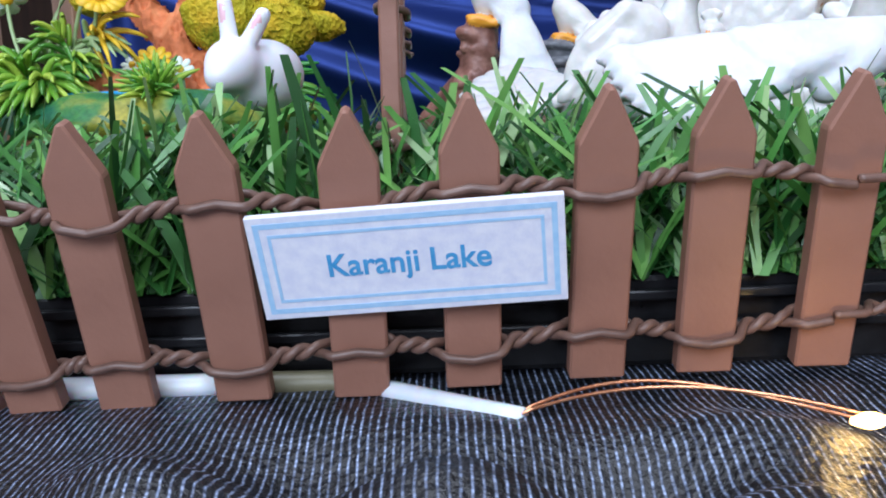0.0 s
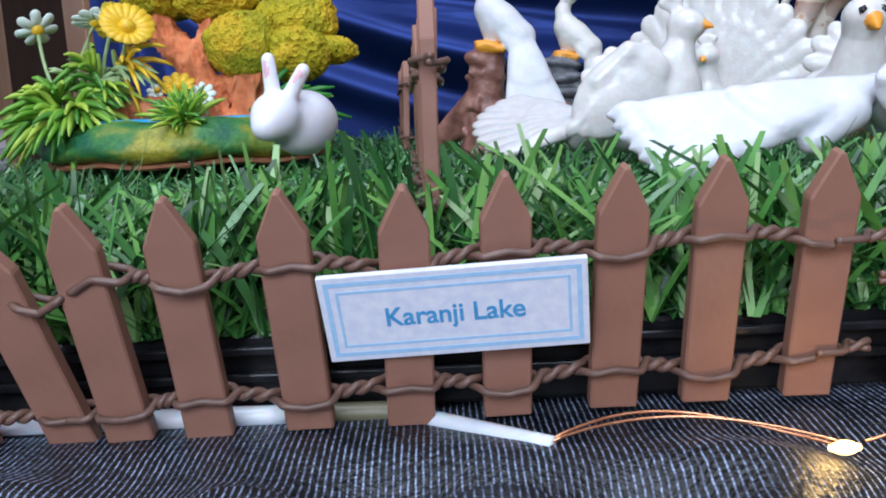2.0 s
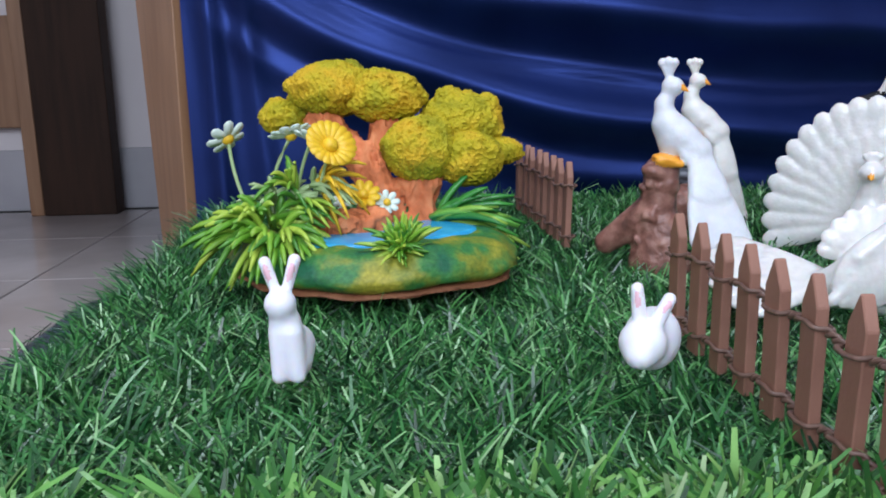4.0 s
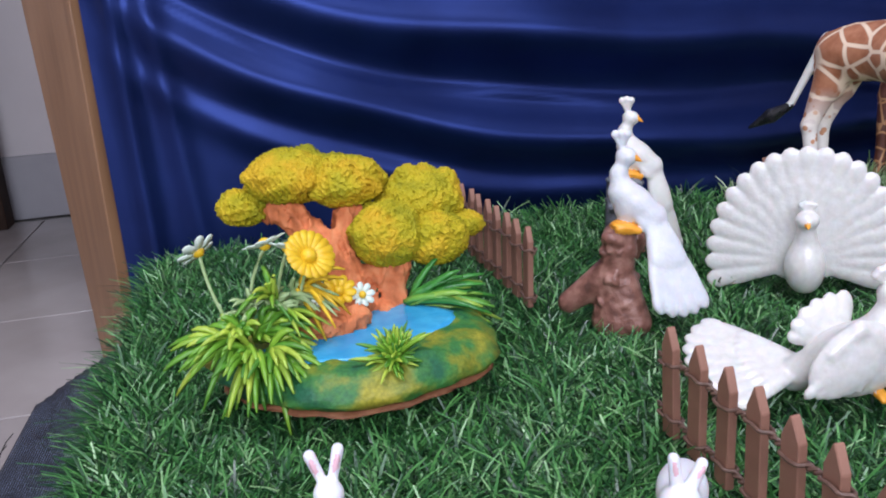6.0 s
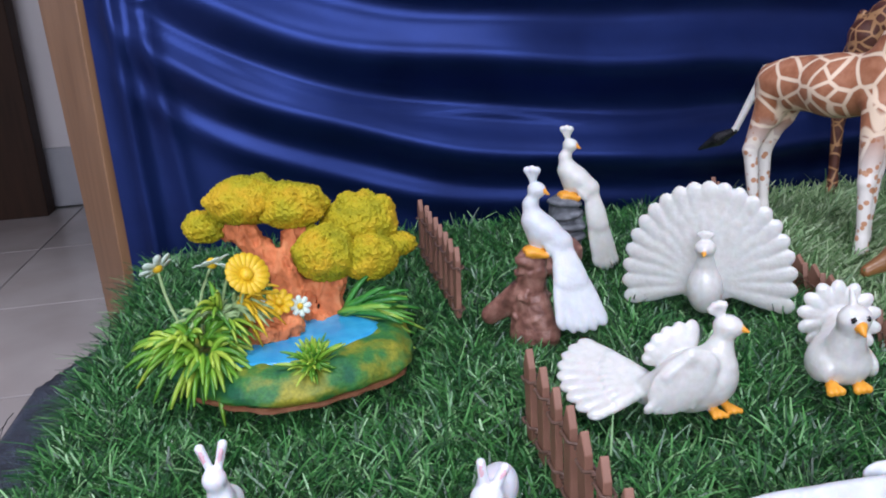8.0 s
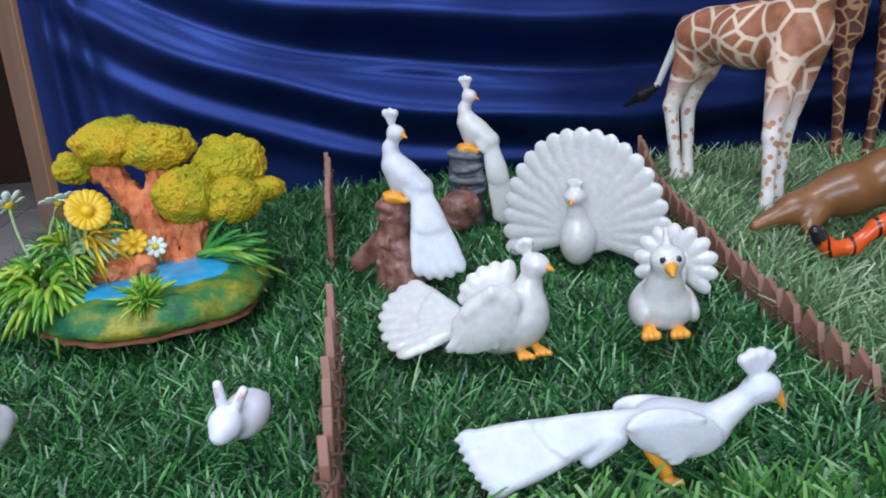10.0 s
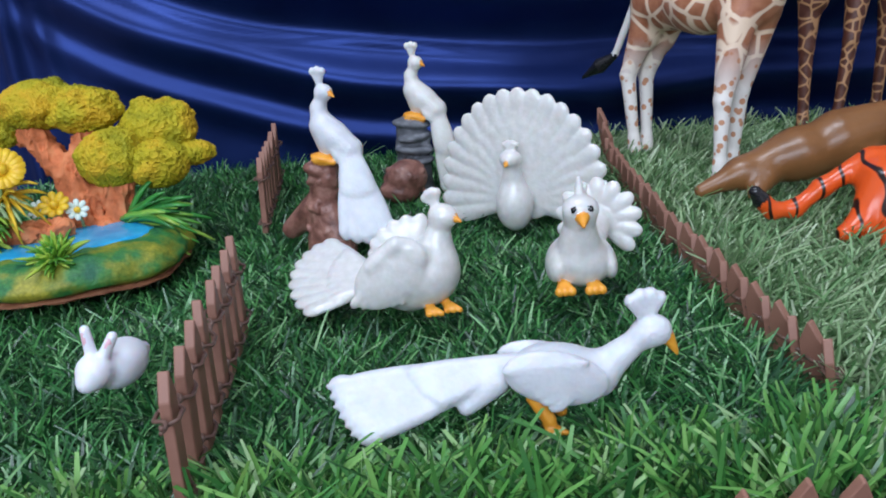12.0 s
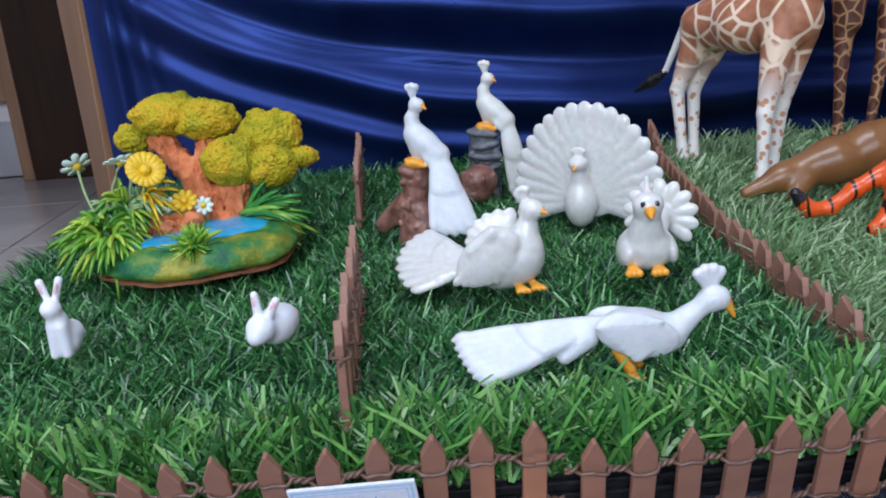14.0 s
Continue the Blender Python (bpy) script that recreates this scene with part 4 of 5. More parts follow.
def chick():
    prims = [ell((19.15, 20.6, 6.35), (1.8, 2.0, 1.5)), cap((18.95, 19.9, 7.0), (18.9, 19.3, 8.8), 1.3, 0.84), ell((18.9, 19.05, 9.55), (0.98, 0.86, 0.84)), ell((17.75, 20.4, 6.25), (0.55, 1.35, 1.0), (0, 10, 0), 0, 0.15), ell((20.55, 20.3, 6.2), (0.5, 1.3, 0.95), (0, -10, 0), 0, 0.15),
             cap((18.85, 18.3, 9.3), (18.8, 17.85, 9.0), 0.36, 0.12, 1, 0.05), ell((18.42, 18.32, 9.75), (0.15, 0.10, 0.17), slot=2, k=0.03), ell((19.30, 18.30, 9.75), (0.15, 0.10, 0.17), slot=2, k=0.03)]
    prims += [cap((18.9, 19.2, 10.2), (18.95, 19.6, 11.1), 0.26, 0.14, 0, 0.1), cap((19.0, 19.4, 10.1), (19.3, 19.8, 10.6), 0.24, 0.16, 0, 0.2)]
    side, c = np.array([0.94, -0.34, 0.0]), np.array([20.9, 23.6, 7.5])
    for a in np.linspace(-40, 220, 11):
        d = side * math.cos(radians(a)) + np.array([0, 0.15, 1.0]) * math.sin(radians(a))
        prims += plume(c, c + d * 2.3, 0.52, 0.24, (-0.34, -0.94, 0.1), 0, 0.10)
    prims += [cap((19.5, 21.6, 6.6), c, 1.2, 0.7, 0, 0.4)]
    for x, y in ((17.95, 19.0), (19.55, 18.85)):
        for dx in (-0.33, 0, 0.33):
            prims.append(cap((x, y + 0.3, 5.3), (x + dx, y - 0.2, 5.15), 0.34, 0.26, 1, 0.05))
    figure("peachick_figurine", prims, [PEARL, BEAK, BLACK], (18.9, 20, 4.2), "small white peachick figurine with orange feet and fanned tail", "peafowl figurine", 0.075, 0.35, "white peafowl figurines")


chick()


def walking_bird():
    prims = [ell((15.7, 7.8, 5.95), (2.2, 1.3, 1.2), (0, 14, 0)), cap((17.1, 7.8, 5.8), (18.8, 7.7, 7.2), 0.82, 0.46), ell((19.35, 7.7, 7.5), (0.80, 0.70, 0.68)),
             cap((19.95, 7.6, 7.2), (20.35, 7.55, 6.45), 0.30, 0.10, 1, 0.05)]
    prims += crest((19.1, 7.8, 8.0), (0.9, 0.1), 1.05) + eye_pair((19.35, 7.7, 7.55), (1.0, -0.1), 0.68)
    prims += [ell((15.2, 6.7, 6.25), (2.2, 0.42, 1.15), (0, 18, 3), 0, 0.15), ell((15.2, 8.8, 5.9), (2.2, 0.4, 1.0), (0, 18, -3), 0, 0.2)]
    for i in range(6):
        prims += plume((16.4 - 0.1 * i, 6.5, 6.9 - 0.25 * i), (13.2 + 0.35 * i, 6.45, 6.9 - 0.36 * i), 0.36, 0.18, (0, -1, 0.15), 0, 0.07)
    for a in np.linspace(-11, 10, 7):
        d = np.array([-math.cos(radians(a)), -0.07 + 0.62 * math.sin(radians(a)), -0.19 + 0.68 * math.sin(radians(a))])
        rt = np.array([14.4, 7.8, 6.75])
        prims += plume(rt, rt + d * (7.7 + 0.055 * a), 0.46, 0.36, (0.0, -0.75, 0.66), 0, 0.05)
        prims += plume(rt, rt + d * (4.6 + 0.05 * a) + [0, -0.15, 0.12], 0.40, 0.38, (0.0, -0.75, 0.66), 0, 0.05)
    prims += [cap((12.8, 7.4, 6.0), (11.6, 7.1, 5.2), 0.6, 0.4, 0, 0.2), cap((14.4, 7.3, 5.2), (14.9, 6.9, 4.3), 0.38, 0.30, 1, 0.06), cap((14.9, 8.4, 5.0), (15.6, 8.2, 4.0), 0.34, 0.28, 1, 0.06)]
    for dx in (-0.1, 0.3, 0.6):
        prims.append(cap((14.8, 6.95, 4.1), (14.9 + dx, 6.5, 3.9), 0.2, 0.14, 1, 0.05))
    figure("peafowl_figurine", prims, [WHITE, BEAK, BLACK], (13.5, 7.8, 3.6), "white peafowl figurine walking with its long train trailing", "peafowl figurine", 0.11, 0.4, "white peafowl figurines")


walking_bird()


# ---- rabbits ----
figure("rabbit_figurine", [cap((-16.7, 15.1, 5.0), (-16.85, 14.9, 6.6), 0.80, 0.60), ell((-16.6, 15.7, 5.4), (0.78, 0.9, 0.85)), ell((-16.95, 14.65, 7.35), (0.60, 0.62, 0.58)),
                           cap((-17.1, 14.9, 7.7), (-17.5, 15.1, 8.85), 0.20, 0.24, 0, 0.12), cap((-16.75, 14.95, 7.7), (-16.4, 15.2, 8.9), 0.20, 0.24, 0, 0.12),
                           ell((-17.36, 14.86, 8.4), (0.10, 0.12, 0.45), (0, -18, 0), 1, 0.03), ell((-16.55, 14.9, 8.4), (0.10, 0.12, 0.45), (0, 18, 0), 1, 0.03),
                           cap((-17.05, 14.6, 6.2), (-17.1, 14.4, 4.6), 0.34, 0.28), cap((-16.55, 14.5, 6.2), (-16.4, 14.4, 4.6), 0.34, 0.28), ell((-16.4, 16.6, 5.0), (0.35, 0.35, 0.35))],
       [RABBIT, PINK], (-16.7, 15.0, 4.0), "white rabbit figurine sitting upright with ears raised", "rabbit figurine", 0.07, 0.3, "white rabbit figurines")
figure("rabbit_figurine", [ell((-3.55, 12.3, 6.25), (1.0, 1.45, 1.1), (4, 0, -30)), ell((-4.25, 11.05, 6.5), (0.82, 0.84, 0.80)), ell((-4.5, 10.55, 6.15), (0.45, 0.45, 0.4)),
                           cap((-4.3, 11.2, 7.0), (-4.42, 11.3, 8.35), 0.28, 0.22, 0, 0.12), cap((-3.85, 11.15, 7.0), (-3.3, 11.25, 7.95), 0.28, 0.23, 0, 0.12),
                           ell((-3.52, 11.02, 7.6), (0.10, 0.08, 0.42), (0, 35, 0), 1, 0.03), ell((-4.42, 11.08, 7.9), (0.10, 0.08, 0.40), (0, -6, 0), 1, 0.03), ell((-2.9, 13.6, 6.3), (0.34, 0.34, 0.34))],
       [RABBIT, PINK], (-3.7, 11.6, 4.6), "white rabbit figurine crouching on the turf with its head low", "rabbit figurine", 0.07, 0.3, "white rabbit figurines")


# ---- little tree by a pond ----
def tree_island():
    o = np.array([-13.8, 35.0, 3.8])
    root = thing("tree_ornament", o, "painted clay ornament of a tree beside a small blue pond", "ornament")

    def add(name, data, material, label, slots=None):
        v, f = data[0], data[1]
        return mesh_object(name, np.asarray(v) - o, f, material, root, label=label, smooth=True)

    def disc(rx, ry, z0, z1, bulge, seed, sides=110):
        rng = np.random.RandomState(seed)
        ph = rng.uniform(0, 6.28, 3)
        rings, out = [(0.93, 0.0), (0.985, 0.12), (1.0 + bulge, 0.28), (0.99, 0.45), (0.96, 0.62), (0.92, 0.78), (0.86, 0.91), (0.78, 0.98), (0.6, 1.0), (0.25, 1.0)], []
        a = np.linspace(0, 2 * np.pi, sides, endpoint=False)
        wob = 1 + 0.03 * np.sin(2 * a + ph[0]) + 0.02 * np.sin(5 * a + ph[1]) + 0.012 * np.sin(9 * a + ph[2])
        for r, t in rings:
            lump = wob + 0.022 * np.sin(11 * a + 9 * t + ph[0]) * np.sin(6 * a - 14 * t) + 0.012 * np.sin(19 * a + 17 * t)
            out.append(np.stack([o[0] + rx * r * lump * np.cos(a), o[1] + ry * r * lump * np.sin(a), z0 + (z1 - z0) * t + 0.10 * np.sin(7 * a + 3 * r) * (1 - 0.5 * t) + 0.05 * np.sin(15 * a + ph[1])], -1))
        v = np.concatenate(out)
        f = [(i * sides + j, i * sides + (j + 1) % sides, (i + 1) * sides + (j + 1) % sides, (i + 1) * sides + j) for i in range(len(rings) - 1) for j in range(sides)]
        f += [tuple(range(sides))[::-1], tuple(range((len(rings) - 1) * sides, len(rings) * sides))]
        return v, f

    add("rim", disc(8.1, 7.95, 4.0, 4.5, 0.0, 1), RUST, "rust-coloured clay underside")
    add("base", disc(8.45, 8.3, 4.4, 6.5, 0.01, 1), MOSS, "mottled green and yellow painted base")
    # pond with a curved outline
    a = np.linspace(0, 2 * np.pi, 40, endpoint=False)
    px = -13.6 + (5.6 + 0.5 * np.sin(2 * a + 1)) * np.cos(a)
    py = 32.9 + (3.3 + 0.3 * np.sin(3 * a)) * np.sin(a) + 0.16 * (px + 13.6) + 1.8 * np.exp(-((a - 1.2) / 0.45) ** 2)
    v = np.concatenate([np.stack([px, py, 0 * a + 6.2], -1), np.stack([px, py, 0 * a + 6.53], -1), np.stack([-13.6 + (px + 13.6) * 0.92, 32.9 + (py - 32.9) * 0.92, 0 * a + 6.6], -1)])
    f = [(i, (i + 1) % 40, 40 + (i + 1) % 40, 40 + i) for i in range(40)] + [(40 + i, 40 + (i + 1) % 40, 80 + (i + 1) % 40, 80 + i) for i in range(40)] + [tuple(range(80, 120))]
    add("pond", (v, f), POND, "bright blue painted pond")
    trunk = [cap((-13.1, 37.4, 5.9), (-13.9, 38.5, 9.3), 1.55, 1.15), cap((-13.9, 38.5, 9.3), (-17.2, 41.2, 13.1), 1.1, 0.95), cap((-14.0, 38.8, 9.6), (-12.5, 40.6, 13.4), 0.95, 0.95), cap((-16.4, 40.6, 12.0), (-19.2, 41.8, 12.6), 0.6, 0.5),
             cap((-11.0, 37.5, 5.9), (-10.5, 38.0, 8.8), 0.95, 0.85), cap((-10.5, 38.0, 8.8), (-8.6, 39.6, 10.6), 0.8, 0.9), cap((-13.2, 38.0, 7.4), (-10.8, 38.2, 9.2), 0.85, 0.75), cap((-12.8, 37.2, 6.2), (-11.4, 36.2, 6.5), 0.6, 0.35),
             cap((-13.4, 37.0, 6.3), (-15.0, 36.0, 6.5), 0.7, 0.4), cap((-11.0, 37.4, 6.3), (-9.8, 36.8, 6.5), 0.5, 0.3)]
    add("trunk", skin(trunk, 0.12, 0.5, 0.26, 0.8), TRUNK, "orange-brown painted forked trunk")
    log = [ell((-15.3, 34.0, 6.9), (2.3, 1.3, 0.95), (0, 4, 8)), ell((-13.6, 34.0, 7.1), (0.85, 0.8, 0.85)), ell((-17.0, 33.7, 6.8), (1.0, 0.9, 0.7)), ell((-15.6, 33.2, 7.2), (1.0, 0.6, 0.6))]
    add("rock", skin(log, 0.11, 0.3, 0.26, 0.6), TRUNK, "orange-brown painted rock by the pond")
    crowns = [((-16.4, 41.6, 14.7), (3.2, 3.0, 2.2)), ((-12.9, 40.8, 14.1), (2.8, 2.6, 2.05)), ((-19.6, 41.9, 12.9), (1.9, 1.8, 1.45)),
              ((-8.0, 41.2, 12.3), (3.1, 2.9, 2.5)), ((-10.8, 38.2, 10.9), (2.65, 2.4, 2.5)), ((-7.7, 38.6, 10.2), (2.5, 2.3, 2.1)), ((-5.5, 40.2, 10.5), (1.7, 1.7, 1.1))]
    for i, (c, r) in enumerate(crowns):
        rng = np.random.RandomState(20 + i)
        lumps = [ell(c, (r[0] * 0.92, r[1] * 0.92, r[2] * 0.85))]
        for _ in range(22):
            d = rng.normal(size=3)
            d[2] = abs(d[2]) - 0.45
            d /= np.linalg.norm(d)
            lumps.append(ell(np.array(c) + d * np.array(r) * 0.72, np.array(r) * rng.uniform(0.2, 0.34), slot=0, k=0.12))
        add("foliage_clump", skin(lumps, 0.095, 0.25, 0.15, 0.3, 40 + i), LEAFY, "lumpy yellow-green painted foliage")

    def blades(center, n, length, width, spread, material, name, label, toward=(0, 0, 1), seed=1, droop=0.5):
        rng = np.random.RandomState(seed)
        pieces = []
        tw = np.array(toward, float)
        tw /= np.linalg.norm(tw)
        for _ in range(n):
            d = tw + rng.normal(0, spread, 3)
            d /= np.linalg.norm(d)
            L = length * rng.uniform(0.65, 1.1)
            t = np.linspace(0, 1, 6)
            pts = np.array(center) + rng.normal(0, 0.15, 3) + d * (t * L)[:, None] - np.array([0, 0, droop * L]) * (t ** 2)[:, None]
            pieces.append(tube(pts, width * np.array([0.7, 1, 1, 0.9, 0.7, 0.25]), 4))
        add(name, joined(pieces), material, label)

    for k, (c, tw) in enumerate((((-19.8, 31.4, 6.6), (-0.3, -0.8, 0.5)), ((-21.2, 33.4, 6.8), (-0.8, -0.2, 0.6)), ((-18.8, 31.0, 6.8), (0.4, -0.7, 0.5)), ((-19.4, 32.8, 7.2), (0.7, -0.3, 0.7)), ((-20.4, 32.2, 7.4), (-0.2, -0.3, 0.9)))):
        blades(c, 30, 3.6, 0.24, 0.40, SPRIG, "leaf_tuft", "bright green plastic leaf tuft", tw, 60 + k, 0.5)
    blades((-10.0, 36.6, 6.6), 40, 5.4, 0.25, 0.22, SPRIGDARK, "leaf_spray", "deep green plastic leaf spray", (0.92, -0.18, 0.36), 71, 0.3)
    blades((-12.2, 28.8, 6.4), 90, 2.4, 0.15, 0.55, SPRIG, "small_bush", "small bright green plastic bush", (0, -0.1, 1), 72, 0.25)
    blades((-12.2, 28.4, 6.4), 30, 1.7, 0.12, 0.6, SPRIG, "small_bush", "small bright green plastic bush", (0, -0.5, 0.5), 73, 0.3)

    def flower(at, foot, radius, petals, petal_mat, face, bend=0.6, name="flower"):
        at, foot = np.array(at, float), np.array(foot, float)
        t = np.linspace(0, 1, 9)[:, None]
        path = foot + (at - foot) * t + np.array([-bend, 0, 0.2]) * np.sin(np.pi * t)
        v, f = tube(path - o, 0.11, 6)
        stem = mesh_object("flower", v, f, STEM, root, label="plastic flower on a pale green stem", smooth=True)
        n = np.array(face, float)
        n /= np.linalg.norm(n)
        u = np.cross(n, [0, 0, 1.0])
        u /= np.linalg.norm(u)
        w = np.cross(u, n)
        for i in range(petals):
            a = 2 * np.pi * i / petals
            d = u * math.cos(a) + w * math.sin(a)
            sd = np.cross(n, d)
            pts = []
            for tt, wd in ((0.15, 0.16), (0.5, 0.30), (0.85, 0.30), (1.0, 0.12)):
                c = at - o + d * radius * tt + n * 0.25 * tt * radius
                pts += [c - sd * wd * radius * 0.8, c + sd * wd * radius * 0.8]
            pts = np.array(pts)
            pts = np.concatenate([pts, pts - n * 0.06])
            ff = [(0, 1, 3, 2), (2, 3, 5, 4), (4, 5, 7, 6), (10, 11, 9, 8), (12, 13, 11, 10), (14, 15, 13, 12), (0, 2, 10, 8), (2, 4, 12, 10), (4, 6, 14, 12), (3, 1, 9, 11), (5, 3, 11, 13), (7, 5, 13, 15), (6, 7, 15, 14), (1, 0, 8, 9)]
            mesh_object("petal", pts, ff, petal_mat, stem, smooth=True)
        vv, fv, _ = skin([ell(at - o + n * 0.1, np.full(3, radius * 0.3))], 0.08, 0.1)
        mesh_object("flower_centre", vv, fv, YELLOW, stem, smooth=True)
        return path

    flower((-22.2, 35.2, 12.0), (-20.8, 34.4, 7.0), 1.25, 7, PETAL, (-0.5, 0.5, 0.6), 0.3)
    flower((-18.4, 34.2, 12.2), (-19.6, 34.0, 7.0), 1.3, 10, PETAL, (-0.25, 0.25, 0.9), 0.5)
    flower((-17.2, 33.6, 12.0), (-18.4, 33.8, 7.0), 1.1, 9, PETAL, (0.2, 0.3, 0.9), 0.2)
    flower((-16.1, 32.6, 11.7), (-17.8, 33.4, 7.0), 1.5, 18, YELLOW, (0.4, -0.7, 0.6), -0.2)
    flower((-14.4, 35.6, 8.4), (-14.6, 35.9, 6.6), 1.05, 9, YELLOW, (0.1, -0.7, 0.7), 0.0)
    flower((-13.0, 35.8, 7.9), (-12.9, 36.2, 6.5), 0.8, 8, PETAL, (0.2, -0.8, 0.5), 0.0)
    flower((-15.6, 35.6, 8.2), (-15.4, 36.0, 6.5), 0.7, 8, PETAL, (-0.2, -0.7, 0.6), 0.0)
    for k, (c, tw, m) in enumerate((((-18.6, 33.6, 8.2), (0.5, -0.3, 0.8), STEM), ((-17.2, 33.4, 9.4), (0.8, -0.4, 0.3), STEM), ((-19.6, 33.6, 8.4), (0.1, -0.4, 0.9), STEM), ((-16.6, 33.0, 10.0), (0.7, -0.5, 0.1), YELLOW), ((-18.4, 33.2, 9.6), (-0.3, -0.5, 0.6), SPRIG), ((-17.8, 33.0, 8.4), (0.5, -0.6, 0.3), SPRIG))):
        blades(c, 13, 2.7, 0.17, 0.45, m, "flower_leaf", "strap-shaped plastic leaves under the flowers", tw, 90 + k, 0.45)


tree_island()


# ---- larger animals on the pale turf ----
def giraffe(name, legs, rump, chest, neck_to, tail, mats, base, label):
    rump, chest, neck_to = (np.array(v, float) for v in (rump, chest, neck_to))
    prims = [cap(rump, chest, 2.55, 2.7), ell(rump * 0.5 + chest * 0.5 + [0, 0, -0.3], (3.4, 3.4, 2.7)), cap(chest + [0, 0, 1.5], neck_to, 2.2, 1.15), cap(neck_to, neck_to + [1.2, -2.6, -0.6], 1.2, 0.65)]
    for hip, knee, hoof in legs:
        hip, knee, hoof = (np.array(v, float) for v in (hip, knee, hoof))
        prims += [cap(hip, knee, 1.55, 0.72, 0, 0.7), cap(knee, hoof + (knee - hoof) * 0.16, 0.70, 0.50, 0, 0.3), cap(hoof + (knee - hoof) * 0.16, hoof, 0.58, 0.66, 0, 0.2)]
    for hip, knee, _ in legs[:2]:
        hip, knee = np.array(hip, float), np.array(knee, float)
        prims.append(cap(hip + [0.2, 0, 0.6], hip * 0.5 + knee * 0.5 + [0.5, -0.4, 0.6], 2.1, 1.1, 0, 0.7))
    t = [np.array(v, float) for v in tail]
    prims += [cap(t[0], t[1], 0.45, 0.32, 2, 0.3), cap(t[1], t[1] * 0.55 + t[2] * 0.45, 0.34, 0.72, 1, 0.1), cap(t[1] * 0.55 + t[2] * 0.45, t[2], 0.70, 0.16, 1, 0.1)]
    figure(name, prims, mats, base, label, "giraffe figurine", 0.17, 0.9, "giraffe figurines")


giraffe("giraffe_figurine", [((33.4, 55.5, 17.2), (31.4, 56.3, 11.4), (31.9, 55.9, 4.5)), ((35.1, 56.3, 16.7), (33.4, 57.3, 11.2), (33.3, 56.9, 4.5)),
                             ((37.1, 44.7, 16.7), (35.7, 43.8, 10.4), (35.4, 43.4, 4.5)), ((39.5, 46.3, 16.7), (38.1, 46.3, 10.7), (37.5, 46.3, 4.5))],
        (34.5, 54.1, 17.9), (38.5, 45.7, 18.4), (42.5, 39.9, 33.7), ((32.7, 56.2, 19.2), (30.7, 58.3, 13.1), (28.2, 61.1, 10.9)), [HIDE, BLACK, CREAM], (36.0, 49.9, 4.5),
        "standing giraffe figurine with reddish-brown patches on cream")
giraffe("giraffe_figurine", [((48.0, 64.0, 20.0), (45.8, 64.6, 12.0), (45.2, 64.0, 4.3)), ((51.0, 61.5, 20.0), (50.3, 60.6, 12.0), (50.0, 60.0, 4.3)),
                             ((56.0, 61.5, 20.0), (54.6, 60.4, 12.5), (53.4, 60.0, 4.3)), ((60.0, 63.0, 20.0), (59.5, 63.0, 12.0), (59.0, 63.0, 4.3))],
        (50.0, 63.0, 22.0), (58.5, 61.5, 23.0), (64.0, 60.0, 40.0), ((48.0, 65.0, 23.0), (47.0, 66.5, 18.0), (46.8, 67.0, 15.0)), [HIDEDARK, BLACK, HIDEDARK], (53, 62, 4.3),
        "taller dark brown giraffe figurine standing behind the other")
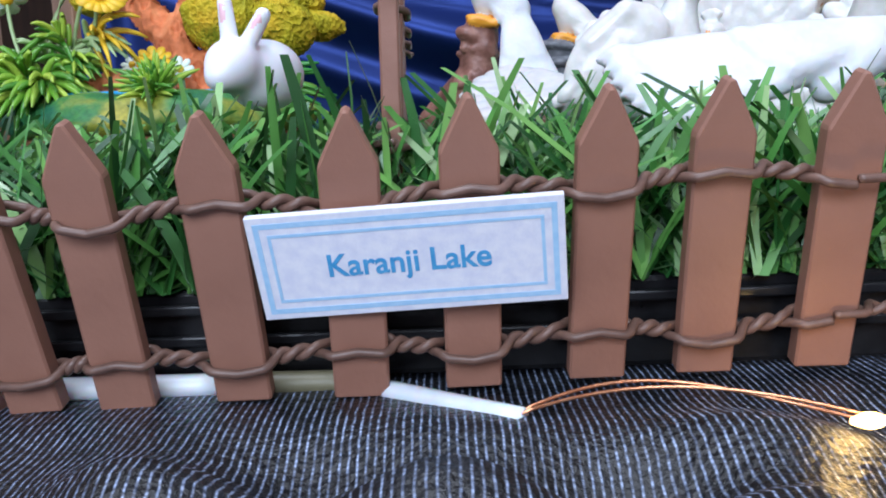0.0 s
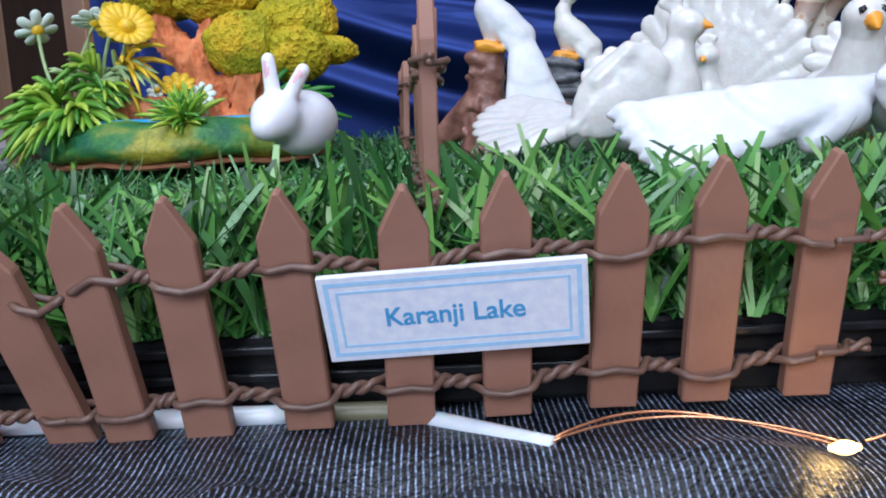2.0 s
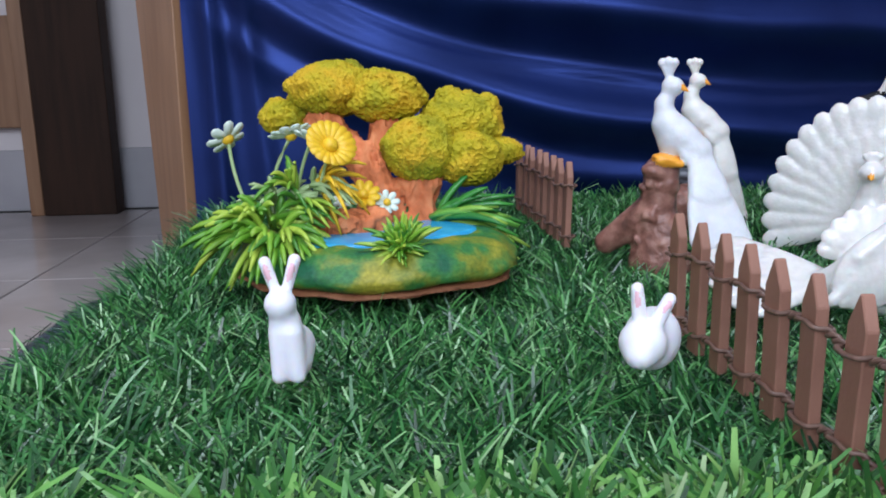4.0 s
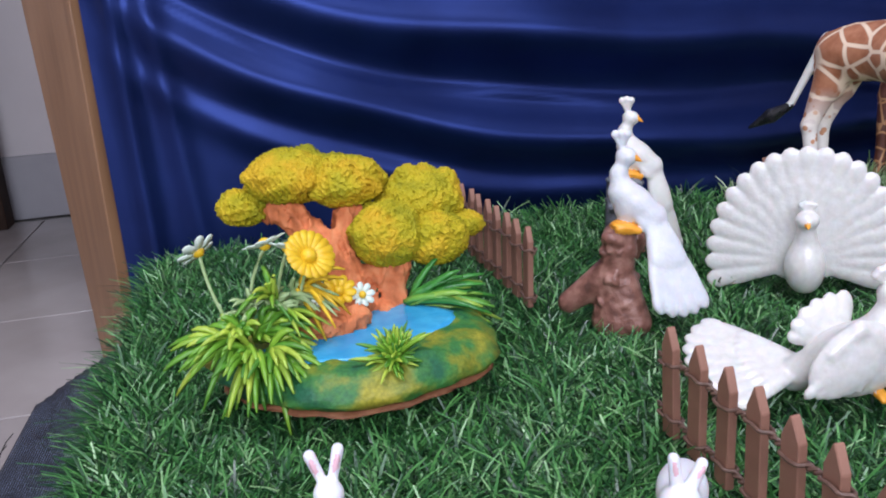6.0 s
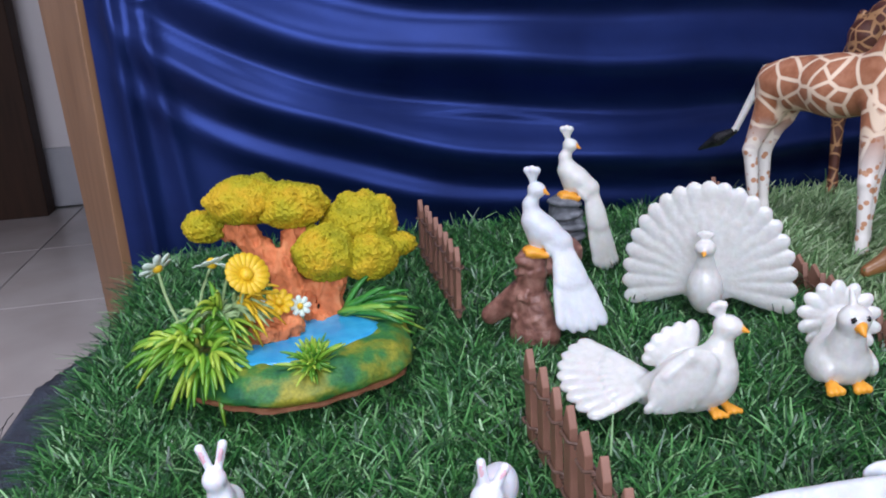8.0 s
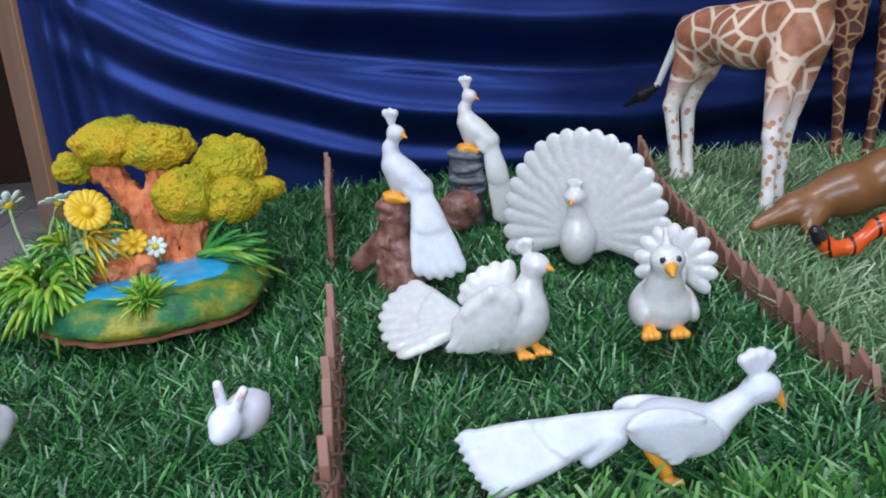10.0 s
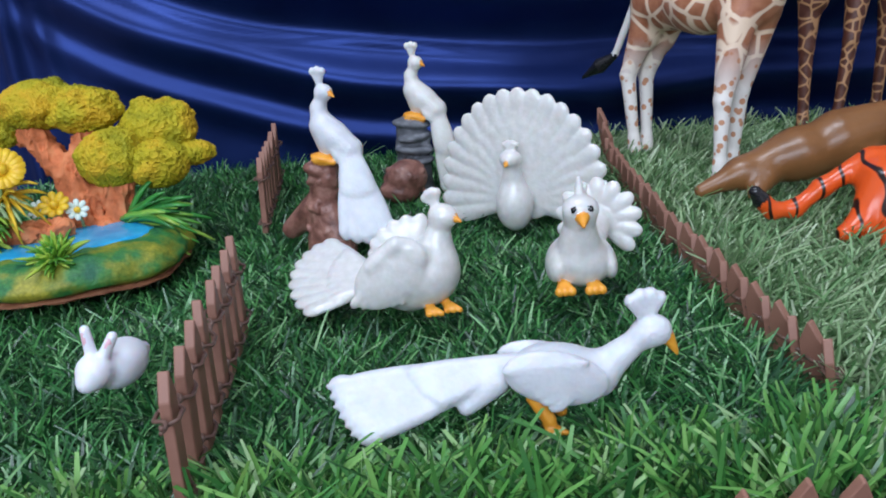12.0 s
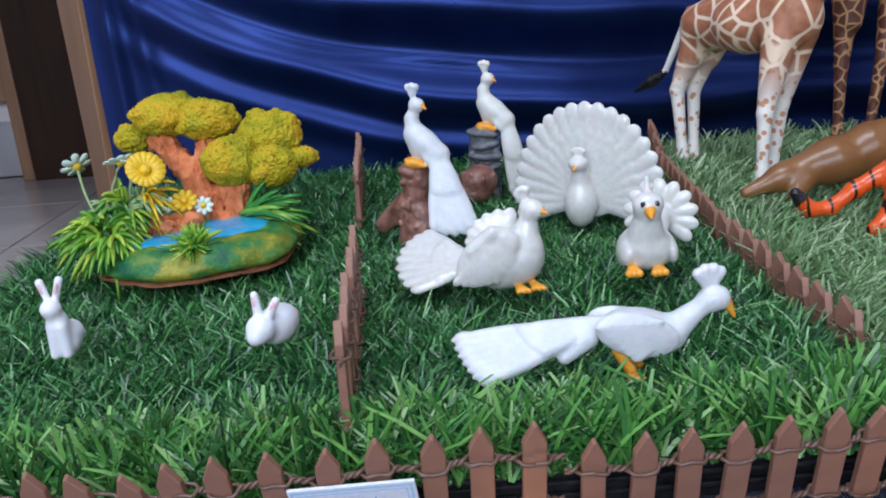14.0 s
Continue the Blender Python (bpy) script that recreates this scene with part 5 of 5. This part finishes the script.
figure("brown_animal_figurine", [cap((31.6, 36.8, 5.1), (34.7, 37.1, 6.1), 0.5, 1.05), cap((34.7, 37.1, 6.1), (38.9, 37.4, 7.1), 1.1, 1.9), ell((40.3, 37.5, 7.3), (3.8, 2.1, 1.9), (0, -10, 0)),
                                 cap((42.2, 37.4, 8.1), (46.2, 37.0, 9.2), 2.1, 1.5), ell((47.3, 36.7, 9.8), (1.7, 1.4, 1.4)), cap((36.2, 36.2, 5.8), (35.1, 35.4, 4.9), 0.8, 0.55), cap((43.7, 36.0, 6.8), (45.2, 35.2, 4.8), 0.9, 0.6),
                                 ell((48.0, 35.5, 10.2), (0.3, 0.2, 0.25), slot=1, k=0.03)],
       [SEALBROWN, BLACK], (38, 37, 4.3), "glossy brown four-legged animal figurine lying low on the pale turf", "animal figurine", 0.14, 0.8)
figure("tiger_figurine", [cap((32.8, 30.0, 6.6), (33.3, 30.0, 5.9), 0.42, 0.45, 1, 0.1), cap((33.3, 30.0, 5.9), (34.0, 30.0, 5.2), 0.45, 0.5), cap((34.0, 30.0, 5.2), (35.5, 30.0, 5.2), 0.5, 0.52), cap((35.5, 30.0, 5.2), (37.3, 30.0, 6.5), 0.52, 0.56),
                          cap((37.3, 30.0, 6.5), (40.3, 29.8, 8.2), 0.56, 0.8), ell((42.7, 29.2, 7.2), (3.6, 2.1, 2.2), (0, -4, 0)), cap((40.5, 28.2, 6.8), (38.7, 27.4, 4.6), 1.6, 0.8), cap((38.7, 27.4, 4.6), (37.5, 27.0, 4.2), 0.75, 0.6),
                          cap((41.1, 27.4, 6.4), (39.9, 25.6, 3.6), 1.4, 0.75), cap((46.2, 28.5, 6.4), (47.3, 28.0, 3.6), 1.2, 0.7), ell((48.7, 29.2, 8.8), (1.9, 1.6, 1.6))],
       [TIGER, BLACK], (41, 29, 4.3), "glossy orange tiger figurine with black stripes and curled tail", "tiger figurine", 0.13, 0.6)


# ---- floor tiles ----
def floor_tiles():
    bm = box_bm(-14.85, 14.85, -14.85, 14.85, -0.28, 0.0, 0.06)
    bmesh.ops.scale(bm, vec=(CM, CM, CM), verts=bm.verts[:])
    me = bpy.data.meshes.new("tile")
    bm.to_mesh(me)
    bm.free()
    me.materials.append(TILE)
    for i in range(12):
        for j in range(11):
            ob = new("tile", me)
            ob.parent = floor
            ob.location = ((-165 + 30 * i) * CM, (-158 + 30 * j - 0.5) * CM, FLOOR_Z * CM)


floor_tiles()
